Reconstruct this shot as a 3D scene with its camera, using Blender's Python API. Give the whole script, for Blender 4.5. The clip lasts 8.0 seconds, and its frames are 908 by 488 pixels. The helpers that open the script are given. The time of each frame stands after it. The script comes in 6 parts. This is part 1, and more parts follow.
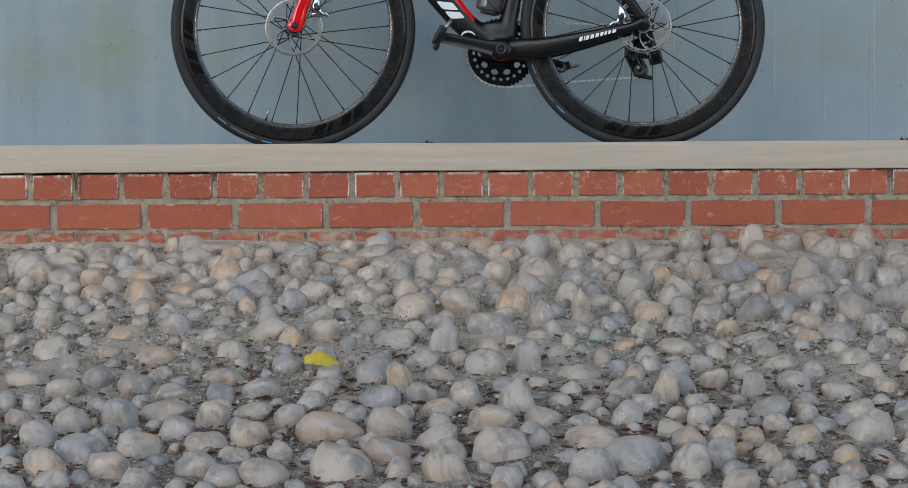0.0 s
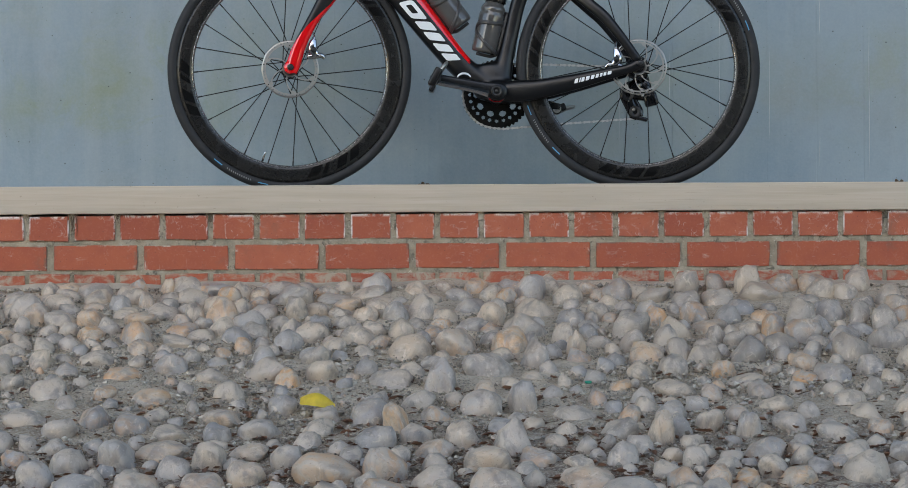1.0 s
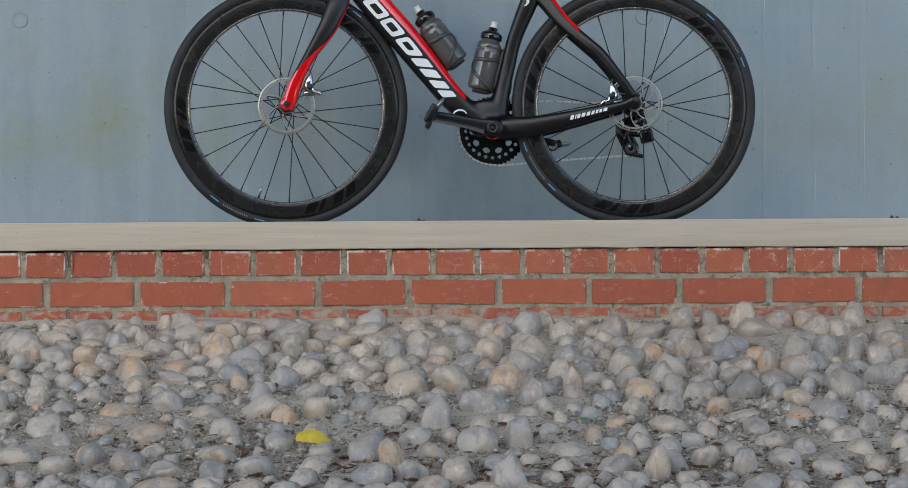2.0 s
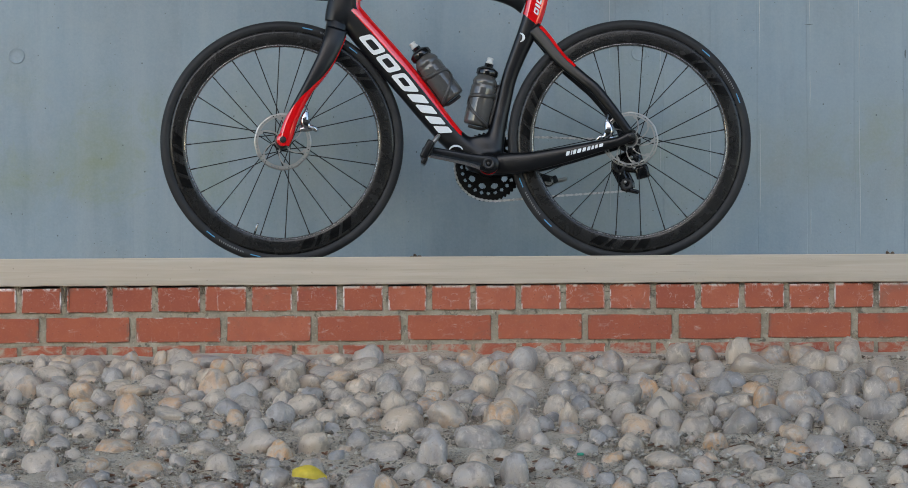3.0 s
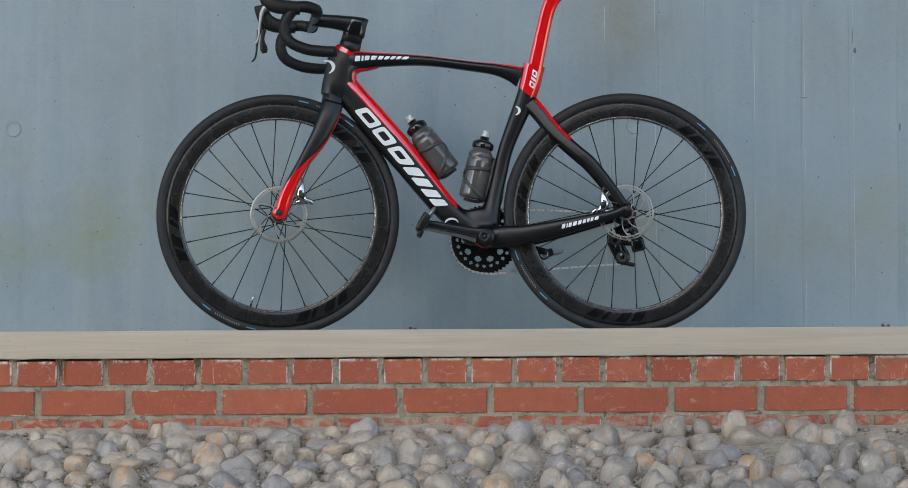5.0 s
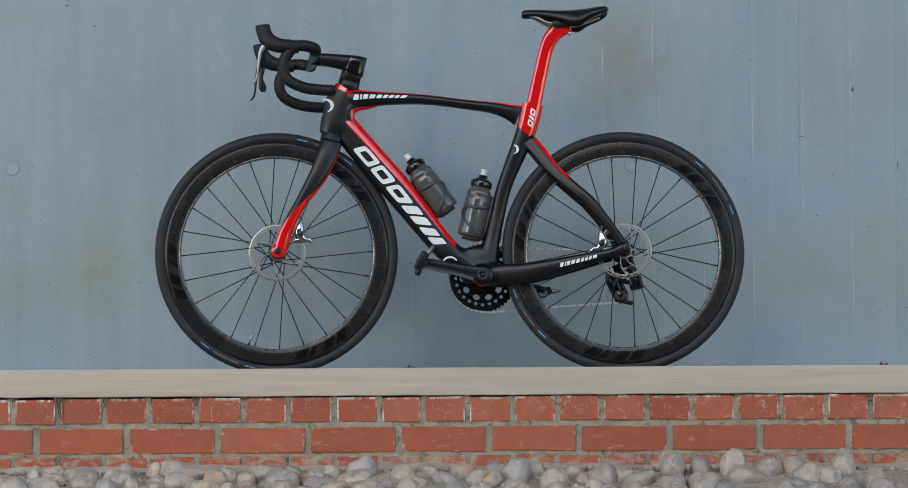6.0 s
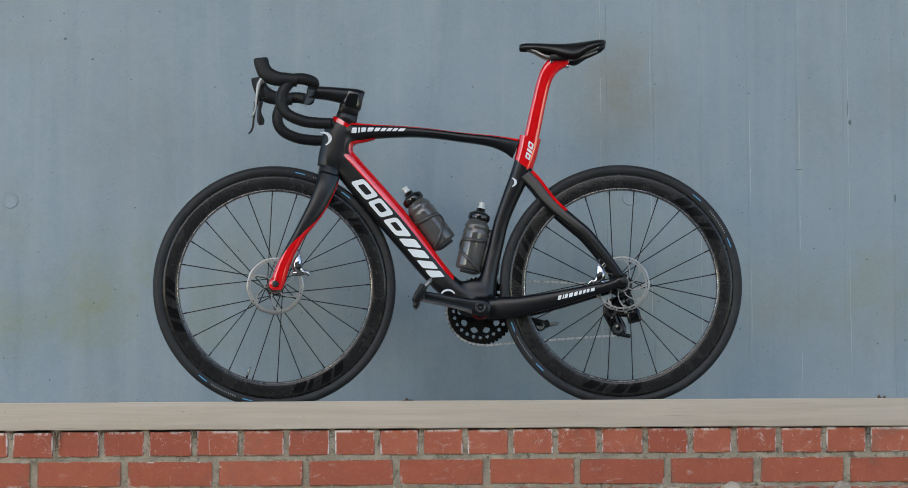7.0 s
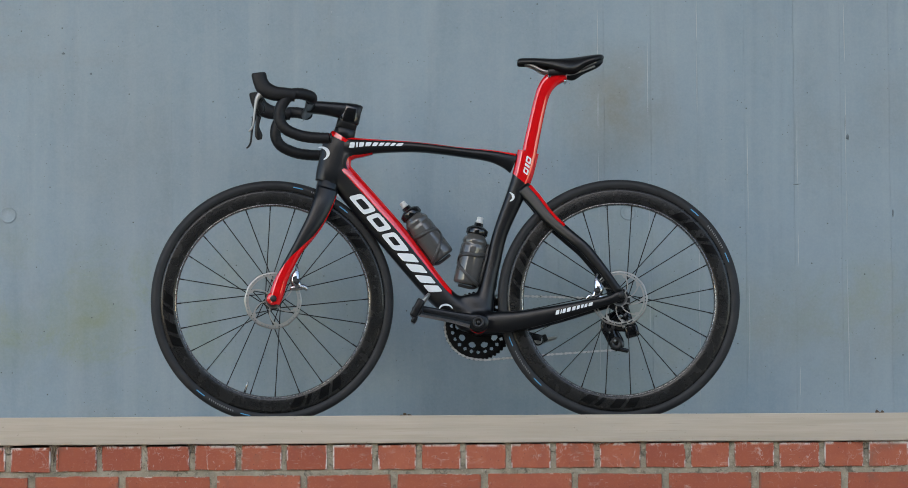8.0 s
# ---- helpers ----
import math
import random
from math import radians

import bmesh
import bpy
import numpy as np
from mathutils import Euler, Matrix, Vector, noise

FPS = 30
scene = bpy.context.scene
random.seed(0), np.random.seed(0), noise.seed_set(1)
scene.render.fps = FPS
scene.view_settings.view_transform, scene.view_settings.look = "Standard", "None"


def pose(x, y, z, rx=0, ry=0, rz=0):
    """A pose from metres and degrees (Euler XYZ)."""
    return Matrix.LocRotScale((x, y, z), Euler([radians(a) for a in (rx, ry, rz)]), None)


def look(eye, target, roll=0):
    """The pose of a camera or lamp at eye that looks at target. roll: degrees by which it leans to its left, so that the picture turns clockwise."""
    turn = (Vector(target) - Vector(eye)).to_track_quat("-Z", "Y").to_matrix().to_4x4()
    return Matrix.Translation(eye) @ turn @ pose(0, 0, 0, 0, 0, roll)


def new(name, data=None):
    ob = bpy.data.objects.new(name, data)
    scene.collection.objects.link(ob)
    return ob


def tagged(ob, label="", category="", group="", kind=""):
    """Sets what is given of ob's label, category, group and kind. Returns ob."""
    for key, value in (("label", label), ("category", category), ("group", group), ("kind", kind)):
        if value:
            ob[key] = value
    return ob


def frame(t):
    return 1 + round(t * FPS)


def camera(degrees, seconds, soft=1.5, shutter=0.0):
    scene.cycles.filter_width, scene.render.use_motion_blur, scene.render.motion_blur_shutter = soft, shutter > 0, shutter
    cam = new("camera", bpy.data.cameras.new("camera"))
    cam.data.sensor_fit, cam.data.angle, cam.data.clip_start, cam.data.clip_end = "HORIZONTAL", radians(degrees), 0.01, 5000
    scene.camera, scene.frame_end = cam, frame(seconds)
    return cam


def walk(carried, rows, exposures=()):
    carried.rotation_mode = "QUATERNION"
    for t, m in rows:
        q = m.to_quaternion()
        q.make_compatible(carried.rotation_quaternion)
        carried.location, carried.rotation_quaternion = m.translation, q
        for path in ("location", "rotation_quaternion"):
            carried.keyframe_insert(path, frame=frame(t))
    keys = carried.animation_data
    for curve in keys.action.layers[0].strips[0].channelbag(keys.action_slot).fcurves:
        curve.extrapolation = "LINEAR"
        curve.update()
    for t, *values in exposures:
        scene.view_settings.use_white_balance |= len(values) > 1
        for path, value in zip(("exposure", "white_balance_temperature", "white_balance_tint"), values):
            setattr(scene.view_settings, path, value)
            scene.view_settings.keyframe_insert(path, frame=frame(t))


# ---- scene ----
# Camera on a tripod at the foot of the bank: it stays in place and tilts up.
cam = camera(19.77, 8.0, soft=0.9)
EYE = 1.65
ROWS = [  # seconds, forward, yaw, pitch
    (0.0, 0.027, 0.521, -2.162),
    (0.5, 0.020, 0.476, -1.738),
    (1.0, 0.014, 0.425, -1.252),
    (1.5, 0.010, 0.383, -0.843),
    (3.0, 0.002, 0.240, 0.333),
    (3.5, 0.001, 0.213, 0.724),
    (4.0, 0.000, 0.177, 1.148),
    (4.5, -0.001, 0.154, 1.530),
    (6.0, -0.008, 0.099, 2.775),
    (6.5, -0.011, 0.070, 3.164),
    (7.0, -0.012, 0.048, 3.498),
    (7.5, -0.013, 0.024, 3.701),
    (8.0, -0.014, 0.000, 3.820),
]
LEAN = -0.29
walk(cam, [(t, pose(0, y, EYE, 0, 0, yaw) @ pose(0, 0, 0, 90 + pitch, 0, 0) @ pose(0, 0, 0, 0, 0, LEAN)) for t, y, yaw, pitch in ROWS],
     exposures=[(0.0, 1.51, 6500, 9), (8.0, 1.51, 6500, 9)])

# ---- light: an overcast sky that comes in at the open ends and over the far wall; wall and deck are added, unseen ----
SUN_ELEVATION, SUN_TURN = 24.0, -12.0      # degrees; turn 0 is from behind the camera, minus from its left
world = bpy.data.worlds.new("sky")
scene.world = world
world.use_nodes = True
wn = world.node_tree.nodes
wn.clear()
sky = wn.new("ShaderNodeTexSky")
sky.sky_type, sky.sun_disc = "NISHITA", False
sky.sun_elevation, sky.sun_rotation = radians(SUN_ELEVATION), radians(180 - SUN_TURN)
sky.air_density, sky.dust_density, sky.ozone_density = 1.0, 0.8, 1.0
background = wn.new("ShaderNodeBackground")
background.inputs["Strength"].default_value = 0.15
world_out = wn.new("ShaderNodeOutputWorld")
world.node_tree.links.new(sky.outputs[0], background.inputs[0])
world.node_tree.links.new(background.outputs[0], world_out.inputs[0])

sun = new("sun", bpy.data.lights.new("sun", "SUN"))
sun.data.energy, sun.data.angle, sun.data.color = 0.16, radians(60), (1.0, 0.96, 0.91)
sx = math.sin(radians(SUN_TURN)) * math.cos(radians(SUN_ELEVATION))
sy = -math.cos(radians(SUN_TURN)) * math.cos(radians(SUN_ELEVATION))
sun.matrix_world = look((sx * 30, sy * 30, math.sin(radians(SUN_ELEVATION)) * 30), (0, 0, 0))


# ---- materials ----
COPING_TOP, DECK, FACE, WALL_Y = 1.6577, 1.644, 7.120, 7.760   # heights of the coping and the ledge; brick face; painted wall


def on_wall(x, z):
    """Places on the painted wall, given for a wall plane 7.56 m from the eye."""
    k = WALL_Y / 7.56
    return x * k, EYE + (z - EYE) * k


class Nodes:
    """A small wrapper that keeps node building short."""

    def __init__(self, name):
        self.mat = bpy.data.materials.new(name)
        self.mat.use_nodes = True
        self.tree = self.mat.node_tree
        self.bsdf = self.tree.nodes["Principled BSDF"]
        self.coord = self.tree.nodes.new("ShaderNodeTexCoord").outputs["Object"]

    def node(self, kind, operation="", blend_type=""):
        n = self.tree.nodes.new(kind)
        if operation:
            n.operation = operation
        if blend_type:
            n.data_type, n.blend_type = "RGBA", blend_type
        return n

    def link(self, a, b):
        self.tree.links.new(a, b)

    def put(self, socket, value):
        if isinstance(value, (int, float)):
            socket.default_value = value
        elif isinstance(value, tuple):
            socket.default_value = (*value, 1.0) if len(value) == 3 and len(socket.default_value) == 4 else value
        else:
            self.link(value, socket)

    def scaled(self, scale):
        m = self.node("ShaderNodeMapping")
        m.inputs["Scale"].default_value = scale if isinstance(scale, tuple) else (scale,) * 3
        self.link(self.coord, m.inputs["Vector"])
        return m.outputs[0]

    def noise(self, scale, detail=4.0, rough=0.55, stretch=(1, 1, 1), warp=0.0):
        n = self.node("ShaderNodeTexNoise")
        self.link(self.scaled(tuple(scale * s for s in stretch)), n.inputs["Vector"])
        n.inputs["Scale"].default_value, n.inputs["Detail"].default_value, n.inputs["Roughness"].default_value = 1.0, detail, rough
        n.inputs["Distortion"].default_value = warp
        return n.outputs["Fac"]

    def cells(self, scale, stretch=(1, 1, 1)):
        n = self.node("ShaderNodeTexVoronoi")
        self.link(self.scaled(tuple(scale * s for s in stretch)), n.inputs["Vector"])
        n.inputs["Scale"].default_value = 1.0
        return n.outputs["Distance"]

    def ramp(self, fac, *stops):
        r = self.node("ShaderNodeValToRGB")
        e = r.color_ramp.elements
        for i, (at, colour) in enumerate(stops):
            el = e[i] if i < 2 else e.new(at)
            el.position = at
            el.color = (*colour, 1.0) if isinstance(colour, tuple) else (colour, colour, colour, 1.0)
        self.put(r.inputs[0], fac)
        return r.outputs[0]

    def math(self, op, a, b=0.0):
        m = self.node("ShaderNodeMath", operation=op)
        self.put(m.inputs[0], a)
        self.put(m.inputs[1], b)
        return m.outputs[0]

    def mix(self, fac, a, b, blend="MIX"):
        m = self.node("ShaderNodeMix", blend_type=blend)
        self.put(m.inputs["Factor"], fac)
        self.put([s for s in m.inputs if s.name == "A" and s.type == "RGBA"][0], a)
        self.put([s for s in m.inputs if s.name == "B" and s.type == "RGBA"][0], b)
        return [s for s in m.outputs if s.type == "RGBA"][0]

    def bump(self, height, strength=0.3, distance=0.002):
        b = self.node("ShaderNodeBump")
        b.inputs["Strength"].default_value, b.inputs["Distance"].default_value = strength, distance
        self.link(height, b.inputs["Height"])
        self.link(b.outputs[0], self.bsdf.inputs["Normal"])

    def done(self, colour=None, rough=None, metal=None, **more):
        for key, value in (("Base Color", colour), ("Roughness", rough), ("Metallic", metal)):
            if value is not None:
                self.put(self.bsdf.inputs[key], value)
        for key, value in more.items():
            self.put(self.bsdf.inputs[key.replace("_", " ")], value)
        return self.mat


def paint_material(name, colour, rough, coat=0.0, flake=0.12, gloss=0.5):
    n = Nodes(name)
    dust = n.noise(9, 5, 0.6)
    r = n.ramp(n.noise(40, 4), (0.3, max(rough - 0.02, 0.02)), (0.75, rough + 0.03))
    c = n.mix(n.ramp(dust, (0.45, 0.0), (0.85, flake)), colour, (0.22, 0.21, 0.2))
    n.bump(n.noise(220, 2), 0.012, 0.0003)
    return n.done(c, r, 0.0, Coat_Weight=coat, Coat_Roughness=0.05, Specular_IOR_Level=gloss)


def metal_material(name, colour, rough, metal=1.0):
    n = Nodes(name)
    c = n.mix(n.ramp(n.noise(60, 4), (0.35, 0.0), (0.8, 0.35)), colour, tuple(v * 0.6 for v in colour))
    n.bump(n.noise(300, 2), 0.05, 0.0003)
    return n.done(c, n.ramp(n.noise(90, 3), (0.3, max(rough - 0.08, 0.03)), (0.8, rough + 0.12)), metal)


def wall_material():
    n = Nodes("blue_painted_concrete")
    tone = n.node("ShaderNodeNewGeometry").outputs["Random Per Island"]
    c = n.ramp(n.noise(2.2, 6, 0.6, (1, 1, 0.6)), (0.3, (0.186, 0.248, 0.291)), (0.7, (0.241, 0.307, 0.347)))
    c = n.mix(n.math("MULTIPLY", tone, 0.4), c, (0.254, 0.300, 0.324))
    # vertical run marks and pale rubbed bands
    c = n.mix(n.ramp(n.noise(5.0, 5, 0.6, (3.0, 1, 0.16)), (0.5, 0.0), (0.75, 0.5)), c, (0.291, 0.335, 0.357))
    c = n.mix(n.ramp(n.noise(3.1, 5, 0.62, (2.4, 1, 0.3), 0.6), (0.52, 0.0), (0.76, 0.55)), c, (0.160, 0.205, 0.231))
    # cloudy wear in the paint film
    c = n.mix(n.ramp(n.noise(9.0, 7, 0.68, warp=0.9), (0.48, 0.0), (0.70, 0.28)), c, (0.276, 0.318, 0.332))
    c = n.mix(n.ramp(n.noise(26.0, 6, 0.7, warp=0.5), (0.56, 0.0), (0.74, 0.22)), c, (0.165, 0.205, 0.224))
    # pale greenish algae in soft blotches
    sep = n.node("ShaderNodeSeparateXYZ")
    n.link(n.coord, sep.inputs[0])
    height = n.math("DIVIDE", sep.outputs["Z"], 4.0)
    low = n.math("MULTIPLY", n.ramp(height, (0.42, 0.0), (0.47, 1.0)), n.ramp(height, (0.50, 1.0), (0.56, 0.0)))
    left = n.math("MAXIMUM", n.ramp(n.math("MULTIPLY", sep.outputs["X"], -0.25), (0.12, 0.0), (0.24, 1.0)), n.ramp(n.math("MULTIPLY", sep.outputs["X"], 0.25), (0.2, 0.0), (0.3, 0.6)))
    algae = n.math("MULTIPLY", n.math("MULTIPLY", low, left), n.ramp(n.noise(5.5, 6, 0.68, warp=0.5), (0.5, 0.0), (0.66, 0.65)))
    c = n.mix(algae, c, (0.208, 0.250, 0.138))
    # brown-grey smudges
    c = n.mix(n.ramp(n.noise(1.7, 6, 0.65, warp=0.8), (0.56, 0.0), (0.76, 0.45)), c, (0.218, 0.225, 0.209))
    # single stains and soft patches; the first two paint in saddle and rear-wheel shadows
    for sx, sz, reach, colour, amount in ((0.472, 2.565, 0.22, (0.205, 0.205, 0.180), 0.9), (0.92, 1.93, 0.18, (0.236, 0.246, 0.206), 0.6), (-1.06, 1.95, 0.17, (0.194, 0.225, 0.125), 0.7), (-1.29, 1.88, 0.12, (0.194, 0.225, 0.125), 0.6), (1.24, 1.95, 0.24, (0.240, 0.245, 0.200), 0.5), (0.50, 1.95, 0.42, (0.262, 0.300, 0.262), 0.75), (-0.45, 1.98, 0.36, (0.255, 0.295, 0.262), 0.6), (-0.95, 2.47, 0.3, (0.173, 0.200, 0.210), 0.35)):
        away = n.node("ShaderNodeVectorMath", operation="DISTANCE")
        n.link(n.coord, away.inputs[0])
        away.inputs[1].default_value = (on_wall(sx, sz)[0], WALL_Y, on_wall(sx, sz)[1])
        soft = n.math("MULTIPLY", n.ramp(n.math("DIVIDE", away.outputs["Value"], reach), (0.1, amount), (1.0, 0.0)), n.ramp(n.noise(9, 4, 0.6, warp=0.5), (0.25, 0.1), (0.6, 1.0)))
        c = n.mix(soft, c, colour)
    # air holes and specks
    pits = n.math("MULTIPLY", n.ramp(n.cells(24), (0.030, 1.0), (0.065, 0.0)), n.ramp(n.noise(7, 3), (0.46, 0.0), (0.54, 1.0)))
    specks = n.math("MULTIPLY", n.ramp(n.cells(62), (0.06, 0.7), (0.11, 0.0)), n.ramp(n.noise(11, 3), (0.53, 0.0), (0.58, 1.0)))
    c = n.mix(n.math("MAXIMUM", pits, specks), c, (0.044, 0.050, 0.051))
    c = n.mix(n.math("MULTIPLY", n.ramp(n.cells(34, (1, 1, 0.8)), (0.04, 0.6), (0.09, 0.0)), n.ramp(n.noise(5, 3), (0.58, 0.0), (0.66, 1.0))), c, (0.340, 0.380, 0.392))
    c = n.mix(n.ramp(n.noise(160, 3), (0.35, 0.0), (0.9, 0.2)), c, (0.388, 0.430, 0.449))
    h = n.math("SUBTRACT", n.math("ADD", n.math("MULTIPLY", n.noise(14, 6, 0.65, (1, 1, 0.35)), 0.8), n.math("MULTIPLY", n.noise(130, 3), 0.22)), n.math("MULTIPLY", pits, 0.8))
    n.bump(h, 0.35, 0.005)
    return n.done(c, n.ramp(n.noise(18, 4), (0.3, 0.5), (0.8, 0.72)))


def brick_material():
    n = Nodes("red_brick")
    own_info = n.node("ShaderNodeObjectInfo")
    rnd = own_info.outputs["Random"]
    low_course = n.node("ShaderNodeSeparateColor")
    n.link(own_info.outputs["Color"], low_course.inputs[0])
    rnd4 = n.node("ShaderNodeCombineXYZ")
    for i, k in enumerate((37.0, 91.0, 53.0)):
        n.link(n.math("MULTIPLY", rnd, k), rnd4.inputs[i])
    shift = n.node("ShaderNodeVectorMath", operation="ADD")
    n.link(n.coord, shift.inputs[0])
    n.link(rnd4.outputs[0], shift.inputs[1])
    n.coord = shift.outputs[0]
    c = n.ramp(rnd, (0.0, (0.312, 0.078, 0.040)), (0.5, (0.366, 0.096, 0.046)), (1.0, (0.400, 0.114, 0.058)))
    c = n.mix(n.ramp(n.noise(22, 5, 0.6), (0.4, 0.0), (0.8, 0.45)), c, (0.25, 0.058, 0.042))
    c = n.mix(n.ramp(n.noise(150, 4), (0.55, 0.0), (0.8, 0.35)), c, (0.5, 0.19, 0.12))
    # scraped lime smears and pale salts
    smear = n.math("MULTIPLY", n.ramp(n.noise(20, 6, 0.7, (1, 1, 2.3), 1.4), (0.57, 0.0), (0.70, 0.6)), n.ramp(n.noise(9, 3), (0.49, 0.0), (0.63, 1.0)))
    c = n.mix(smear, c, (0.55, 0.46, 0.4))
    c = n.mix(n.ramp(n.noise(55, 5, 0.7, (0.4, 1, 2.5)), (0.66, 0.0), (0.74, 0.6)), c, (0.6, 0.52, 0.46))
    # broken lime left along the arrises
    own = n.node("ShaderNodeTexCoord").outputs["Generated"]
    axes = n.node("ShaderNodeSeparateXYZ")
    n.link(own, axes.inputs[0])
    wide = n.math("ABSOLUTE", n.math("SUBTRACT", axes.outputs["X"], 0.5))
    tall = n.math("ABSOLUTE", n.math("SUBTRACT", axes.outputs["Z"], 0.5))
    edge = n.math("MAXIMUM", n.ramp(wide, (0.455, 0.0), (0.485, 1.0)), n.ramp(tall, (0.43, 0.0), (0.47, 1.0)))
    c = n.mix(n.math("MULTIPLY", edge, n.ramp(n.noise(26, 6, 0.72, warp=0.6), (0.54, 0.0), (0.64, 0.8))), c, (0.62, 0.57, 0.50))
    c = n.mix(n.math("MULTIPLY", edge, n.ramp(n.noise(24, 5, 0.7), (0.5, 0.0), (0.62, 0.7))), c, (0.15, 0.11, 0.08))
    # white lime crust round the top course
    crust = n.math("MAXIMUM", n.ramp(wide, (0.45, 0.0), (0.48, 1.0)), n.ramp(axes.outputs["Z"], (0.86, 0.0), (0.96, 1.0)))
    crust = n.math("MULTIPLY", n.math("SUBTRACT", 1.0, low_course.outputs[0]), n.math("MULTIPLY", crust, n.ramp(n.noise(21, 6, 0.72, (1, 1, 0.7), 0.7), (0.49, 0.0), (0.58, 0.85))))
    c = n.mix(crust, c, (0.78, 0.75, 0.70))
    # fine curved trowel scratches
    scratch = n.math("MULTIPLY", n.ramp(n.math("ABSOLUTE", n.math("SUBTRACT", n.noise(26, 2, 0.5, (1.4, 1, 0.8), 1.2), 0.5)), (0.005, 0.45), (0.016, 0.0)), n.ramp(n.noise(30, 4, 0.6), (0.54, 0.0), (0.62, 1.0)))
    c = n.mix(n.math("MULTIPLY", scratch, n.math("SUBTRACT", 1.0, n.math("MULTIPLY", low_course.outputs[0], 0.75))), c, (0.62, 0.50, 0.44))
    # dirt washed into some bricks
    c = n.mix(n.ramp(n.noise(7, 6, 0.7, warp=0.8), (0.58, 0.0), (0.74, 0.6)), c, (0.16, 0.10, 0.07))
    # mortar smeared over the lowest course
    c = n.mix(n.math("MULTIPLY", n.math("SUBTRACT", 1.0, low_course.outputs[2]), n.ramp(n.noise(18, 6, 0.7, (1, 1, 1.6), 0.8), (0.45, 0.0), (0.62, 0.9))), c, (0.37, 0.32, 0.24))
    # thin drips
    c = n.mix(n.math("MULTIPLY", n.ramp(n.noise(85, 4, 0.6, (1, 1, 0.07)), (0.68, 0.0), (0.74, 0.6)), n.ramp(n.noise(11, 2), (0.5, 0.0), (0.6, 1.0))), c, (0.58, 0.45, 0.38))
    c = n.mix(n.ramp(n.cells(75), (0.06, 0.8), (0.13, 0.0)), c, (0.14, 0.05, 0.04))
    n.bump(n.math("ADD", n.math("MULTIPLY", n.noise(45, 5), 0.6), n.math("MULTIPLY", n.noise(330, 3), 0.25)), 0.5, 0.002)
    return n.done(c, 0.86)


def mortar_material():
    n = Nodes("lime_mortar")
    c = n.ramp(n.noise(16, 6, 0.65), (0.3, (0.22, 0.185, 0.13)), (0.55, (0.35, 0.30, 0.22)), (0.78, (0.46, 0.41, 0.315)))
    c = n.mix(n.ramp(n.noise(8, 4, 0.6, warp=0.5), (0.55, 0.0), (0.70, 0.75)), c, (0.12, 0.115, 0.085))
    c = n.mix(n.ramp(n.noise(30, 5, 0.7, warp=0.8), (0.54, 0.0), (0.64, 0.8)), c, (0.085, 0.075, 0.055))
    c = n.mix(n.ramp(n.noise(34, 6, 0.72, (1, 1, 1.5), 0.9), (0.62, 0.0), (0.68, 0.75)), c, (0.60, 0.55, 0.46))
    c = n.mix(n.ramp(n.noise(240, 2), (0.6, 0.0), (0.72, 0.5)), c, (0.5, 0.45, 0.38))
    n.bump(n.math("ADD", n.noise(60, 6, 0.7), n.math("MULTIPLY", n.noise(400, 2), 0.4)), 0.8, 0.005)
    return n.done(c, 0.95)


def timber_material():
    n = Nodes("pale_weathered_timber")
    grain = n.noise(30, 6, 0.6, (0.09, 1, 2.2), 0.25)
    c = n.ramp(grain, (0.3, (0.43, 0.358, 0.275)), (0.6, (0.49, 0.415, 0.328)), (0.8, (0.53, 0.465, 0.378)))
    fine = n.noise(90, 4, 0.7, (0.04, 1, 3.0))
    c = n.mix(n.ramp(fine, (0.58, 0.0), (0.74, 0.45)), c, (0.33, 0.265, 0.195))
    cracks = n.math("MULTIPLY", n.ramp(n.noise(60, 3, 0.6, (0.035, 1, 4.2), 0.2), (0.66, 0.0), (0.7, 0.9)), n.ramp(n.noise(4, 3), (0.5, 0.0), (0.6, 1.0)))
    c = n.mix(cracks, c, (0.16, 0.12, 0.085))
    c = n.mix(n.ramp(n.noise(5.5, 6, 0.65, (0.7, 1, 2)), (0.5, 0.0), (0.8, 0.6)), c, (0.42, 0.375, 0.31))
    c = n.mix(n.ramp(n.noise(85, 3), (0.7, 0.0), (0.76, 0.6)), c, (0.2, 0.16, 0.12))
    n.bump(n.math("SUBTRACT", n.math("ADD", n.math("MULTIPLY", grain, 0.2), n.math("MULTIPLY", fine, 0.6)), cracks), 0.4, 0.002)
    return n.done(c, 0.8)


